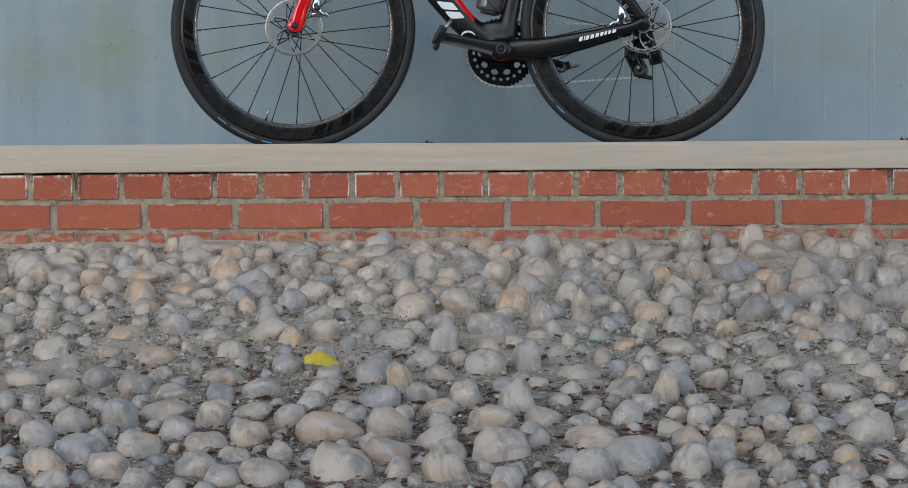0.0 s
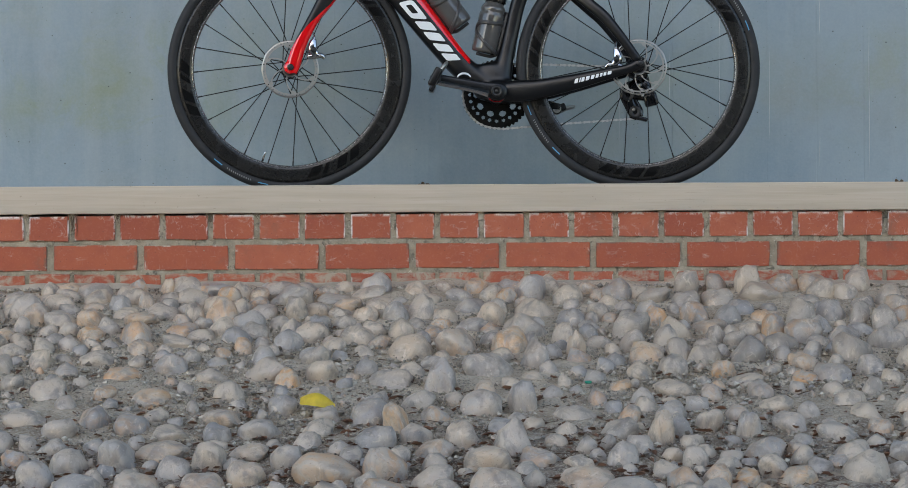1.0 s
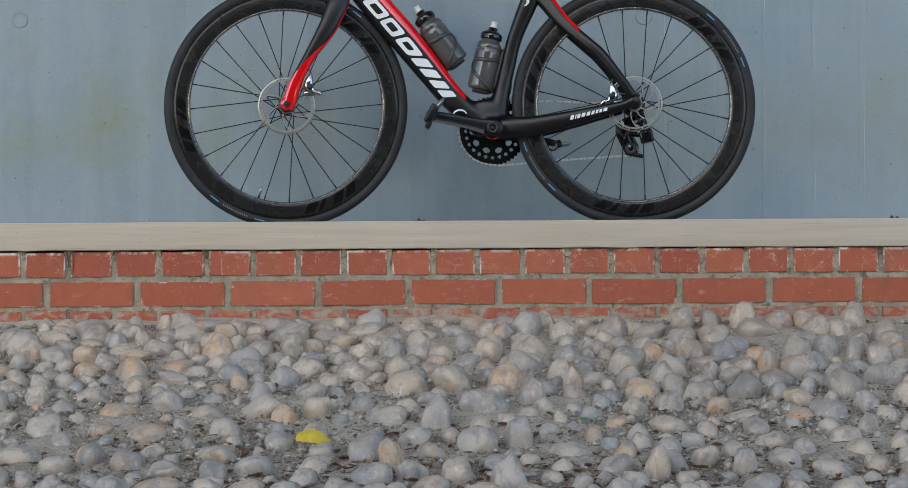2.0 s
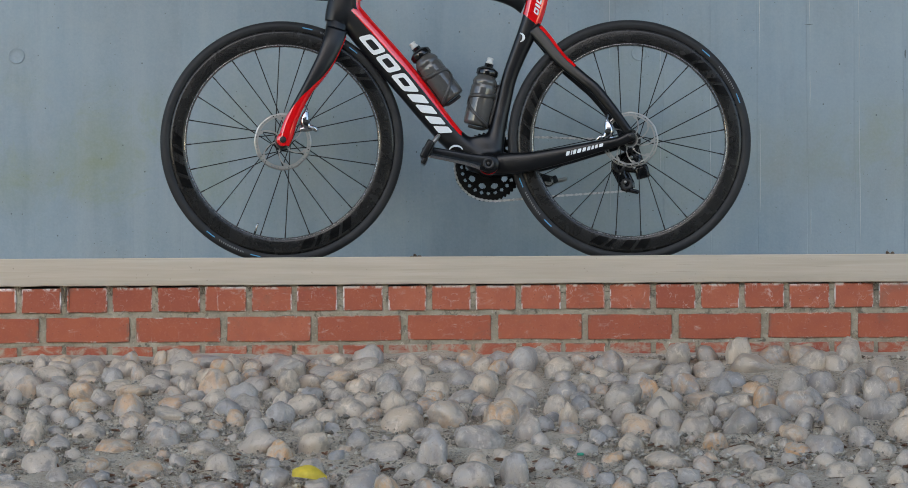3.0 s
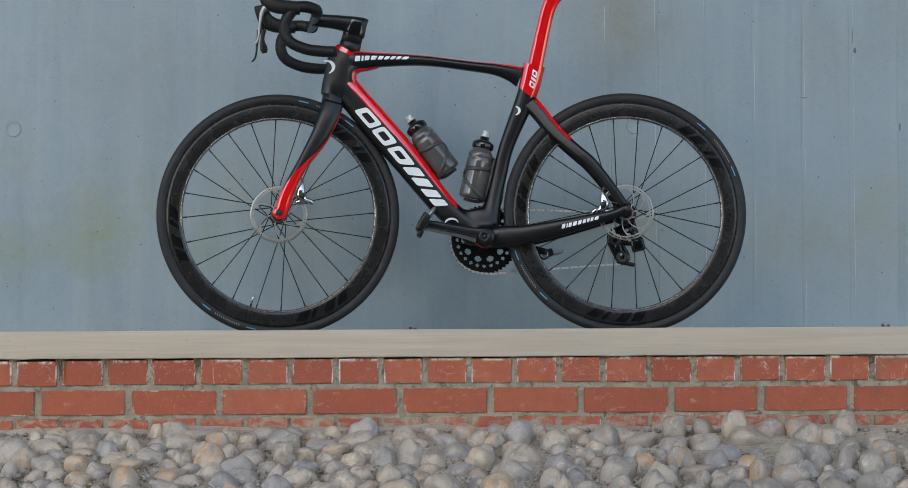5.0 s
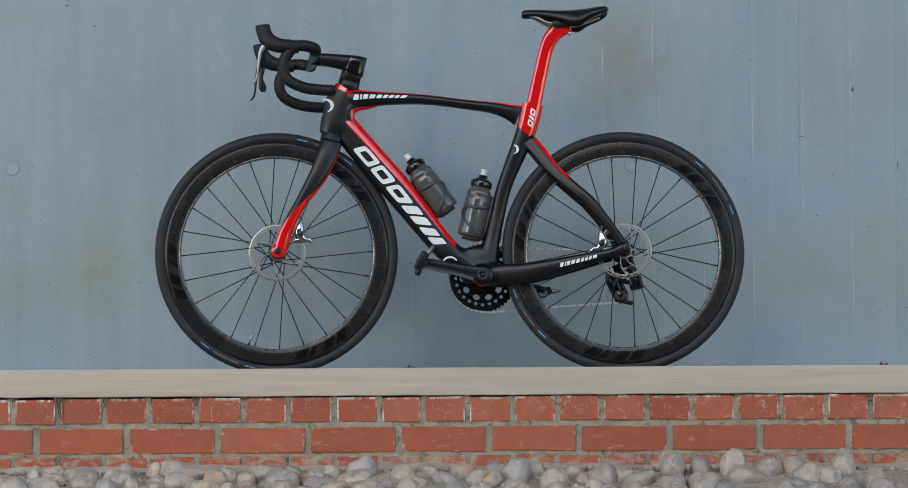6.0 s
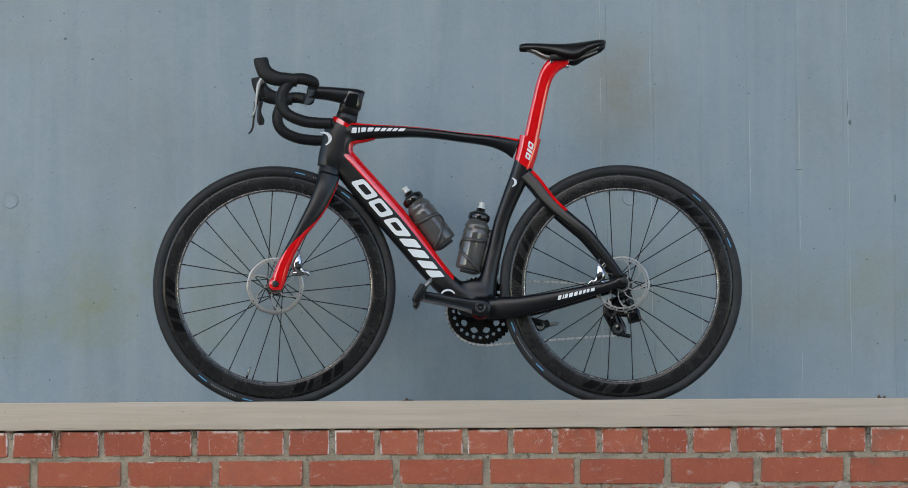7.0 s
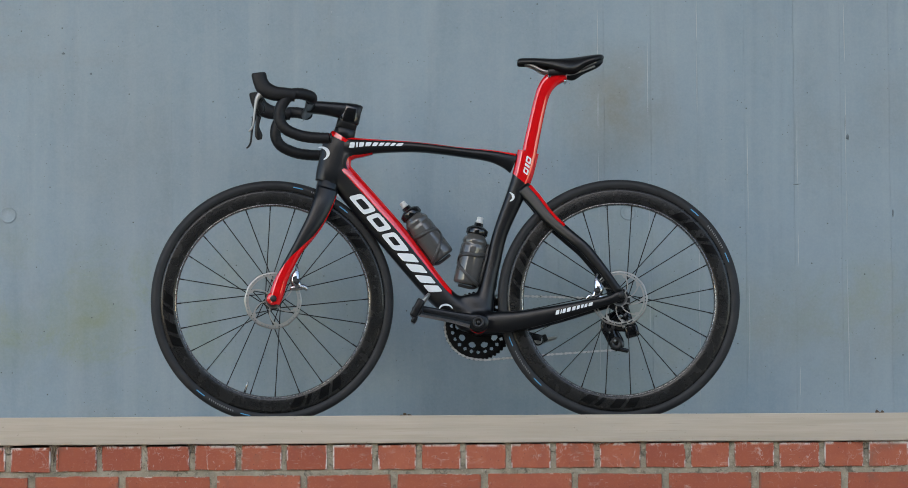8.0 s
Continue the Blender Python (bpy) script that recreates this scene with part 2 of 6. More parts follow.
def soil_material():
    n = Nodes("dusty_bedding_mortar")
    c = n.ramp(n.noise(11, 7, 0.72), (0.3, (0.37, 0.285, 0.20)), (0.5, (0.60, 0.49, 0.365)), (0.7, (0.78, 0.66, 0.505)))
    # brown leaf mould towards the lower part of the bank, pale trodden mortar above it
    sep = n.node("ShaderNodeSeparateXYZ")
    n.link(n.coord, sep.inputs[0])
    mould = n.math("MULTIPLY", n.ramp(n.math("DIVIDE", sep.outputs["Y"], 10.0), (0.55, 0.95), (0.60, 0.10)), n.ramp(n.noise(14, 6, 0.7, warp=0.6), (0.38, 0.0), (0.54, 1.0)))
    c = n.mix(mould, c, (0.15, 0.092, 0.062))
    c = n.mix(n.ramp(n.noise(150, 4, 0.75), (0.50, 0.0), (0.62, 0.8)), c, (0.66, 0.59, 0.48))
    c = n.mix(n.ramp(n.noise(105, 4, 0.75), (0.56, 0.0), (0.66, 0.75)), c, (0.13, 0.10, 0.075))
    n.bump(n.math("ADD", n.noise(70, 6, 0.75), n.math("MULTIPLY", n.noise(260, 3), 0.6)), 1.0, 0.012)
    return n.done(c, 0.95)


def stone_material():
    n = Nodes("flint_cobble")
    info = n.node("ShaderNodeObjectInfo")
    island = n.node("ShaderNodeNewGeometry").outputs["Random Per Island"]
    rnd = n.math("FRACT", n.math("ADD", n.math("MULTIPLY", info.outputs["Random"], 7.31), n.math("MULTIPLY", island, 3.7)))
    offs = n.node("ShaderNodeCombineXYZ")
    for i, k in enumerate((47.0, 83.0, 29.0)):
        n.link(n.math("MULTIPLY", rnd, k), offs.inputs[i])
    shift = n.node("ShaderNodeVectorMath", operation="ADD")
    n.link(n.coord, shift.inputs[0])
    n.link(offs.outputs[0], shift.inputs[1])
    n.coord = shift.outputs[0]
    c = n.ramp(rnd, (0.0, (0.235, 0.250, 0.272)), (0.18, (0.440, 0.395, 0.330)), (0.36, (0.305, 0.315, 0.328)), (0.55, (0.440, 0.398, 0.338)),
               (0.72, (0.365, 0.350, 0.335)), (0.86, (0.480, 0.430, 0.360)), (1.0, (0.255, 0.268, 0.285)))
    # cloudy grey and buff variation over one stone
    c = n.mix(n.ramp(n.noise(20, 5, 0.58, warp=0.7), (0.46, 0.0), (0.66, 0.5)), c, (0.480, 0.425, 0.345))
    c = n.mix(n.ramp(n.noise(28, 5, 0.6, warp=0.5), (0.5, 0.0), (0.64, 0.75)), c, (0.180, 0.183, 0.188))
    # rust staining: strong on a few stones (set by the object's colour), rare elsewhere
    warm = n.node("ShaderNodeSeparateColor")
    n.link(info.outputs["Color"], warm.inputs[0])
    rare = n.ramp(n.math("FRACT", n.math("MULTIPLY", rnd, 13.7)), (0.78, 0.0), (0.95, 0.7))
    rust = n.math("MAXIMUM", n.math("MULTIPLY", n.math("SUBTRACT", 1.0, warm.outputs[2]), 0.9), n.math("MULTIPLY", rare, 0.85))
    stain = n.ramp(n.noise(30, 6, 0.68, warp=0.7), (0.44, 0.0), (0.60, 0.9))
    c = n.mix(n.math("MULTIPLY", stain, rust), c, (0.51, 0.275, 0.09))
    # some are darker throughout, set by the object's colour
    c = n.mix(n.math("MULTIPLY", n.math("SUBTRACT", 1.0, warm.outputs[1]), n.ramp(n.noise(24, 5, 0.6, warp=0.6), (0.35, 0.45), (0.6, 1.0))), c, (0.195, 0.188, 0.180))
    # small chalky patches and dark flecks
    c = n.mix(n.ramp(n.noise(46, 6, 0.7, warp=0.9), (0.57, 0.0), (0.66, 0.6)), c, (0.600, 0.550, 0.470))
    # fractured dark flint where the rind is worn away
    c = n.mix(n.ramp(n.noise(17, 6, 0.62, warp=1.1), (0.56, 0.0), (0.62, 0.5)), c, (0.170, 0.167, 0.165))
    c = n.mix(n.ramp(n.noise(130, 5, 0.75, warp=0.5), (0.62, 0.0), (0.70, 0.6)), c, (0.66, 0.62, 0.55))
    c = n.mix(n.ramp(n.noise(75, 5, 0.7, warp=0.4), (0.60, 0.0), (0.70, 0.55)), c, (0.130, 0.120, 0.105))
    c = n.mix(n.ramp(n.cells(190), (0.08, 0.6), (0.16, 0.0)), c, (0.130, 0.115, 0.095))
    c = n.mix(1.0, c, (1.14, 1.01, 0.90), "MULTIPLY")
    n.bump(n.math("ADD", n.math("MULTIPLY", n.noise(60, 6, 0.68), 0.8), n.math("MULTIPLY", n.noise(330, 3), 0.25)), 0.6, 0.004)
    return n.done(c, n.ramp(n.noise(40, 4), (0.3, 0.28), (0.75, 0.50)))


def grit_material():
    n = Nodes("loose_grit")
    island = n.node("ShaderNodeNewGeometry").outputs["Random Per Island"]
    c = n.ramp(island, (0.0, (0.14, 0.115, 0.09)), (0.25, (0.36, 0.305, 0.24)), (0.5, (0.25, 0.22, 0.185)), (0.75, (0.44, 0.38, 0.30)), (1.0, (0.56, 0.50, 0.41)))
    return n.done(n.mix(n.ramp(n.noise(300, 3), (0.4, 0.0), (0.8, 0.4)), c, (0.2, 0.17, 0.14)), 0.9)


def plain_material(name, colour, rough, vary=0.25, scale=40, metal=0.0, gloss=0.5):
    n = Nodes(name)
    c = n.mix(n.ramp(n.noise(scale, 5), (0.3, 0.0), (0.8, 1.0)), colour, tuple(v * (1 - vary) for v in colour))
    n.bump(n.noise(scale * 4, 3), 0.2, 0.001)
    return n.done(c, rough, metal, Specular_IOR_Level=gloss)


def carbon_material():
    n = Nodes("carbon_rim")
    fleck = n.ramp(n.noise(420, 3, 0.7), (0.42, 0.0), (0.62, 1.0))
    c = n.mix(fleck, (0.008, 0.008, 0.008), (0.020, 0.019, 0.0178))
    c = n.mix(n.ramp(n.noise(12, 4), (0.45, 0.0), (0.8, 0.25)), c, (0.034, 0.032, 0.029))
    n.bump(n.noise(380, 2), 0.12, 0.0004)
    return n.done(c, n.ramp(n.noise(25, 4), (0.3, 0.2), (0.8, 0.34)), 0.0, Specular_IOR_Level=0.36)


def rim_gloss_material():
    """Clear-coated carbon; bright metallic flecks paint in the sky glints along the inner edge."""
    n = Nodes("painted_glint_edge")
    fleck = n.ramp(n.noise(330, 3, 0.7), (0.47, 0.0), (0.58, 1.0))
    c = n.mix(fleck, (0.012, 0.0115, 0.011), (0.42, 0.41, 0.40))
    return n.done(c, 0.14, fleck, Coat_Weight=0.6, Coat_Roughness=0.05)


def rubber_material():
    n = Nodes("tyre_rubber")
    c = n.mix(n.ramp(n.noise(18, 5, 0.6), (0.4, 0.0), (0.8, 0.6)), (0.017, 0.0175, 0.019), (0.036, 0.035, 0.035))
    n.bump(n.noise(500, 2), 0.15, 0.0005)
    return n.done(c, n.ramp(n.noise(30, 4), (0.3, 0.5), (0.8, 0.68)), 0.0, Specular_IOR_Level=0.3)


def bottle_material():
    n = Nodes("smoky_plastic")
    c = n.mix(n.ramp(n.noise(25, 4), (0.35, 0.0), (0.8, 0.5)), (0.082, 0.079, 0.075), (0.045, 0.043, 0.041))
    return n.done(c, 0.1, 0.0, Coat_Weight=0.3, Coat_Roughness=0.06)


WALL, BRICK, MORTAR, TIMBER = wall_material(), brick_material(), mortar_material(), timber_material()
SOIL, STONE = soil_material(), stone_material()
# dark so that the added wall behind the camera reflects little light
DARKWALL = plain_material("dark_light_block", (0.07, 0.068, 0.062), 0.9, 0.4, 5)
CONCRETE = plain_material("grey_concrete", (0.30, 0.29, 0.27), 0.9, 0.3, 6)
BLACK = paint_material("satin_black_paint", (0.0034, 0.0040, 0.0052), 0.32, 0.0, 0.0, 0.36)
GLOSSBLACK = paint_material("gloss_black_plastic", (0.006, 0.006, 0.0065), 0.12, 0.0, 0.0, 0.5)
RINGBLACK = paint_material("black_anodised_ring", (0.004, 0.004, 0.004), 0.45, 0.0, 0.01, 0.12)
RED = paint_material("gloss_red_paint", (0.66, 0.003, 0.005), 0.03, 1.0, 0.0, 0.5)
WHITE = paint_material("white_transfer", (0.72, 0.74, 0.75), 0.4, 0.2, 0.08)
GREYMARK = paint_material("grey_transfer", (0.16, 0.16, 0.16), 0.5)
DARKMARK = paint_material("gloss_black_transfer", (0.004, 0.004, 0.004), 0.25, 0.0, 0.0, 0.25)
BLUEMARK = paint_material("blue_transfer", (0.07, 0.28, 0.5), 0.5)
CARBON, RUBBER, BOTTLE = carbon_material(), rubber_material(), bottle_material()
STEEL = metal_material("brushed_steel", (0.40, 0.39, 0.37), 0.46)
CHROME = metal_material("polished_alloy", (0.46, 0.46, 0.47), 0.13)
DARKCHAIN = metal_material("greasy_link_steel", (0.46, 0.455, 0.44), 0.40)
CHAIN = metal_material("oiled_chain_steel", (0.58, 0.58, 0.57), 0.34)
DISC = metal_material("brake_disc_steel", (0.42, 0.41, 0.39), 0.38)
RIMGLOSS = rim_gloss_material()
DARKSTEEL = metal_material("black_anodised", (0.035, 0.035, 0.036), 0.4, 0.6)
TAPE = plain_material("black_bar_tape", (0.010, 0.010, 0.011), 0.5, 0.4, 90, 0.0, 0.27)
PLASTIC = plain_material("black_plastic", (0.008, 0.008, 0.009), 0.32, 0.3, 60, 0.0, 0.32)
SPOKE = plain_material("black_spoke_steel", (0.010, 0.010, 0.011), 0.45, 0.3, 60, 0.0, 0.25)
CAGE = plain_material("satin_grey_nylon", (0.045, 0.043, 0.042), 0.38, 0.3, 60)
NOZZLE = plain_material("clear_white_nozzle", (0.6, 0.6, 0.58), 0.35, 0.15, 60)
PETAL = plain_material("yellow_petal", (0.98, 0.78, 0.10), 0.5, 0.25, 70)
TWIG = plain_material("dry_twig", (0.12, 0.075, 0.045), 0.9, 0.5, 50)
DRYLEAF = plain_material("brown_dry_leaf", (0.21, 0.105, 0.06), 0.8, 0.5, 60)
SCAR = plain_material("chipped_paint", (0.15, 0.175, 0.19), 0.9, 0.4, 80)
FIN = plain_material("pale_cement", (0.42, 0.45, 0.46), 0.8, 0.3, 30)
GRIT = grit_material()
SANDY = plain_material("sandy_mortar", (0.50, 0.435, 0.335), 0.95, 0.5, 22)
GLASSBIT = plain_material("green_glass_chip", (0.02, 0.28, 0.17), 0.2, 0.2, 80)
MOSS = plain_material("dead_leaf_dirt", (0.14, 0.095, 0.065), 0.95, 0.5, 200)


# ---- building helpers ----
def mesh_from(name, bm, material, smooth=True):
    me = bpy.data.meshes.new(name)
    bm.normal_update()
    bm.to_mesh(me)
    bm.free()
    for p in me.polygons:
        p.use_smooth = smooth
    if material:
        me.materials.append(material)
    return me


def part(name, bm, material, parent=None, label="", smooth=True):
    ob = new(name, mesh_from(name, bm, material, smooth))
    if parent:
        ob.parent = parent
    return tagged(ob, label)


def box(lo, hi, bevel=0.0, segments=2):
    bm = bmesh.new()
    bmesh.ops.create_cube(bm, size=1.0)
    for v in bm.verts:
        v.co = Vector([lo[i] + (v.co[i] + 0.5) * (hi[i] - lo[i]) for i in range(3)])
    if bevel:
        bmesh.ops.bevel(bm, geom=bm.edges[:], offset=bevel, segments=segments, affect="EDGES", profile=0.6)
    return bm


def join(*bms):
    out = bms[0]
    for b in bms[1:]:
        me = bpy.data.meshes.new("joined")
        b.to_mesh(me)
        b.free()
        out.from_mesh(me)
        bpy.data.meshes.remove(me)
    return out


def moved(bm, m):
    bmesh.ops.transform(bm, matrix=m, verts=bm.verts)
    return bm


def smooth_path(stations, per=6):
    """Catmull-Rom through rows of numbers."""
    p = [np.array(s, float) for s in stations]
    p = [2 * p[0] - p[1]] + p + [2 * p[-1] - p[-2]]
    out = []
    for i in range(1, len(p) - 2):
        a, b, c, d = p[i - 1:i + 3]
        for k in range(per):
            t = k / per
            out.append(0.5 * (2 * b + (c - a) * t + (2 * a - 5 * b + 4 * c - d) * t * t + (3 * b - a - 3 * c + d) * t ** 3))
    return out + [p[-2]]


class Tube:
    """A tube in the side plane: stations of x, z, half depth in the plane, half width across, y. Angle 0 points to the left of travel, 90 to +y."""

    def __init__(self, stations, power=2.4, per=6):
        self.st = smooth_path([(*s, 0.0) if len(s) == 4 else s for s in stations], per)
        self.power = power

    def point(self, s, angle, off=0.0):
        last = len(self.st) - 1
        f = min(max(s, 0.0), 1.0) * last
        i = min(int(f), last - 1)
        a = self.st[i] * (1 - f + i) + self.st[i + 1] * (f - i)
        lo, hi = self.st[max(i - 1, 0)], self.st[min(i + 2, last)]
        t = Vector((hi[0] - lo[0], hi[1] - lo[1])).normalized()
        c, d = math.cos(radians(angle)), math.sin(radians(angle))
        u = math.copysign(abs(c) ** (2 / self.power), c) * (a[2] + off)
        v = math.copysign(abs(d) ** (2 / self.power), d) * (a[3] + off)
        return Vector((a[0] - t.y * u, a[4] + v, a[1] + t.x * u))

    def solid(self, n=20):
        bm = bmesh.new()
        count = len(self.st)
        rings = [[bm.verts.new(self.point(i / (count - 1), 360 * k / n)) for k in range(n)] for i in range(count)]
        for a, b in zip(rings, rings[1:]):
            for k in range(n):
                bm.faces.new((a[k], a[(k + 1) % n], b[(k + 1) % n], b[k]))
        for r in (rings[0], rings[-1]):
            bm.faces.new(r)
        bmesh.ops.recalc_face_normals(bm, faces=bm.faces)
        return bm

    def patch(self, s0, s1, lo, hi, off=0.0007, steps=24, across=10, slant=0.0, skew=0.0):
        """A thin painted panel on the tube; lo and hi are angles or functions of s in 0..1 along the patch."""
        bm = bmesh.new()
        rows = []
        for i in range(steps + 1):
            w = i / steps
            a = lo(w) if callable(lo) else lo
            b = hi(w) if callable(hi) else hi
            rows.append([bm.verts.new(self.point(s0 + (s1 - s0) * w * (1 + skew * math.cos(radians(a + (b - a) * k / across))) + slant * (k / across - 0.5), a + (b - a) * k / across, off)) for k in range(across + 1)])
        for r, q in zip(rows, rows[1:]):
            for k in range(across):
                bm.faces.new((r[k], r[k + 1], q[k + 1], q[k]))
        bmesh.ops.recalc_face_normals(bm, faces=bm.faces)
        return bm


def pipe(points, radius, n=10, per=6, flat=1.0):
    """A round rod through 3D points; radius may be one number or one for each point."""
    radii = radius if isinstance(radius, (list, tuple)) else [radius] * len(points)
    rows = smooth_path([(*p, r) for p, r in zip(points, radii)], per) if per > 1 else [np.array((*p, r), float) for p, r in zip(points, radii)]
    bm = bmesh.new()
    rings = []
    side = None
    for i, q in enumerate(rows):
        t = Vector(rows[min(i + 1, len(rows) - 1)][:3] - rows[max(i - 1, 0)][:3]).normalized()
        if side is None:
            side = t.orthogonal().normalized()
        side = (side - t * side.dot(t)).normalized()
        up = t.cross(side)
        rings.append([bm.verts.new(Vector(q[:3]) + (side * math.cos(a) + up * math.sin(a) * flat) * float(q[3])) for a in [2 * math.pi * k / n for k in range(n)]])
    for a, b in zip(rings, rings[1:]):
        for k in range(n):
            bm.faces.new((a[k], a[(k + 1) % n], b[(k + 1) % n], b[k]))
    for r in (rings[0], rings[-1]):
        bm.faces.new(r)
    bmesh.ops.recalc_face_normals(bm, faces=bm.faces)
    return bm


def turned(profile, n=48, closed=False):
    """A lathe about the local y axis from (radius, y) pairs."""
    bm = bmesh.new()
    rings = [[bm.verts.new((r * math.cos(2 * math.pi * k / n), y, r * math.sin(2 * math.pi * k / n))) for k in range(n)] for r, y in profile]
    pairs = list(zip(rings, rings[1:])) + ([(rings[-1], rings[0])] if closed else [])
    for a, b in pairs:
        for k in range(n):
            bm.faces.new((a[k], a[(k + 1) % n], b[(k + 1) % n], b[k]))
    if not closed:
        for r in (rings[0], rings[-1]):
            bm.faces.new(r)
    bmesh.ops.recalc_face_normals(bm, faces=bm.faces)
    return bm


def at(x, y, z):
    return Matrix.Translation((x, y, z))


# ---- the large structure ----


def ground_height(x, y):
    """A cobbled bank that falls from the brick plinth towards a level path."""
    bank = 1.385 - (7.1 - y) * 0.2
    bank += 0.012 * math.sin(x * 2.1 + 0.6) * math.sin(y * 2.7)
    return bank if y > 0.3 else 0.025 if y < 0.1 else bank + (0.025 - bank) * (0.3 - y) / 0.2


def build_ground():
    """One sheet: a fine grid where it is seen close, growing coarser outwards."""
    def steps(a, b, d):
        return [a + (b - a) * i / max(1, round((b - a) / d)) for i in range(max(1, round((b - a) / d)))]
    xs = [-300, -120, -50, -20, -10, -6, -4, -3] + steps(-2.2, 2.2, 0.02) + [2.2, 3, 4, 6, 10, 20, 50, 120, 300]
    ys = [-300, -120, -50, -20, -8, -3, -1, 0, 0.1, 0.3] + steps(0.6, 4.4, 0.4) + steps(4.4, 7.14, 0.02) + [7.14, 7.3]
    verts = []
    for y in ys:
        for x in xs:
            z = ground_height(x, min(y, 7.14))
            if abs(x) < 2.3 and 4.3 < y < 7.2:
                z += 0.010 * noise.fractal(Vector((x * 9, y * 9, 0)), 1.0, 2.0, 4) + 0.012 * noise.noise(Vector((x * 3, y * 3, 5)))
            verts.append((x, y, z))
    w = len(xs)
    faces = [(j * w + i, j * w + i + 1, (j + 1) * w + i + 1, (j + 1) * w + i) for j in range(len(ys) - 1) for i in range(w - 1)]
    me = bpy.data.meshes.new("ground")
    me.from_pydata(verts, [], faces)
    for p in me.polygons:
        p.use_smooth = True
    me.materials.append(SOIL)
    return tagged(new("ground", me), "sloping dusty bank of bedding mortar set with flint cobbles", "ground", kind="structure")


def build_wall():
    """Board-marked concrete: one face strip for each form board, with small steps and thin fins between them."""
    rng = random.Random(11)
    bm = bmesh.new()
    edges, x = [-9.0], -9.0
    while x < 9.0:
        x += 0.1447 + rng.uniform(-0.006, 0.006)
        edges.append(x)
    # line the boards up with the visible joints
    near = min(edges, key=lambda e: abs(e - 0.8732))
    edges = [e + 0.8732 - near for e in edges]
    zs = [1.35 + 0.15 * k for k in range(42)]
    wobble = {e: [rng.uniform(-0.0015, 0.0015) for _ in zs] for e in edges}
    for a, b in zip(edges, edges[1:]):
        step, tilt = rng.uniform(-0.0006, 0.0006) * (1.0 if a > 0.4 else 0.3), rng.uniform(-0.0003, 0.0003)
        gap = rng.choice((0.0003, 0.0004, 0.0007)) + (0.0006 if a > 0.4 else 0.0)
        groove = 0.0009 if a > 0.4 else 0.0002
        rows = []
        for k, z in enumerate(zs):
            d, e = wobble[a][k], wobble[b][k]
            rows.append([bm.verts.new((px, WALL_Y + py, z)) for px, py in ((a + d, groove), (a + d + gap, step + tilt), ((a + b) / 2, step), (b + e - gap, step - tilt), (b + e, groove))])
        for r, q in zip(rows, rows[1:]):
            for k in range(4):
                bm.faces.new((r[k], r[k + 1], q[k + 1], q[k]))
    fins = [bmesh.new()]
    for e in edges:
        if rng.random() < 0.4 and abs(e) < 3:
            z0 = 1.6 + rng.uniform(0, 0.5)
            z1 = z0 + rng.uniform(0.3, 1.2)
            fins.append(pipe([(e, WALL_Y + 0.002, z0), (e + rng.uniform(-.001, .001), WALL_Y + 0.0012, (z0 + z1) / 2), (e, WALL_Y + 0.002, z1)], 0.0016, 5, 3))
    bm = join(bm, *fins)
    bm = join(bm, box((-9, WALL_Y + 0.006, 0.9), (9, WALL_Y + 0.4, 6.49)))
    wall = part("wall_north", bm, WALL, smooth=False)
    return tagged(wall, "pale blue painted board-marked concrete wall with faint vertical joints", "wall", kind="structure")


def tie_hole(x, z):
    """A filled formwork tie hole: a shallow dished plug inside a thin ring."""
    plug = moved(turned([(0.0, -0.0005), (0.014, -0.0008), (0.0205, -0.0022), (0.0225, -0.0034), (0.0245, -0.002), (0.026, 0.004)], 32), at(x, WALL_Y, z))
    return plug


ground = build_ground()
wall_north = build_wall()
for hx, hz in ((-1.2997, 2.247), (0.5087, 2.2463)):
    part("tie_plug", tie_hole(*on_wall(hx, hz)), WALL, wall_north, "round filled formwork tie hole")


def ragged(bm, amount, scale, seed):
    for v in bm.verts:
        v.co += noise.noise_vector(v.co * scale + Vector((seed, 0, 0))) * amount
    return bm


def grid_box(lo, hi, nx, ny, nz, bevel):
    """A bevelled block cut into a grid, so that its faces can be made uneven."""
    bm = box(lo, hi, bevel, 2)
    for axis, count in ((0, nx), (1, ny), (2, nz)):
        for k in range(1, count):
            co = [0, 0, 0]
            no = [0, 0, 0]
            co[axis], no[axis] = lo[axis] + (hi[axis] - lo[axis]) * k / count, 1
            bmesh.ops.bisect_plane(bm, geom=bm.verts[:] + bm.edges[:] + bm.faces[:], plane_co=co, plane_no=no)
    return bm


beam = ragged(grid_box((-3.4, 7.110, 1.5820), (3.4, 7.26, COPING_TOP), 136, 1, 3, 0.003), 0.0012, 7.0, 3.0)
for v in beam.verts:                     # the beam rises slightly to one side and its lower edge is splintered
    v.co.z += 0.0009 * v.co.x
    if v.co.z < 1.60 and v.co.y < 7.15:
        v.co.z += 0.0022 * noise.noise(Vector((v.co.x * 11, 0, 3))) + 0.0014 * noise.noise(Vector((v.co.x * 37, 0, 8)))
coping = part("coping_beam", beam, TIMBER)
tagged(coping, "pale weathered timber beam capping the low brick plinth", "beam", kind="structure")
# unseen dark wall added behind the camera to cut front light and reflections
south = part("wall_south", box((-7.4, -8.4, -0.1), (7.4, -8.0, 9.0)), DARKWALL, smooth=False)
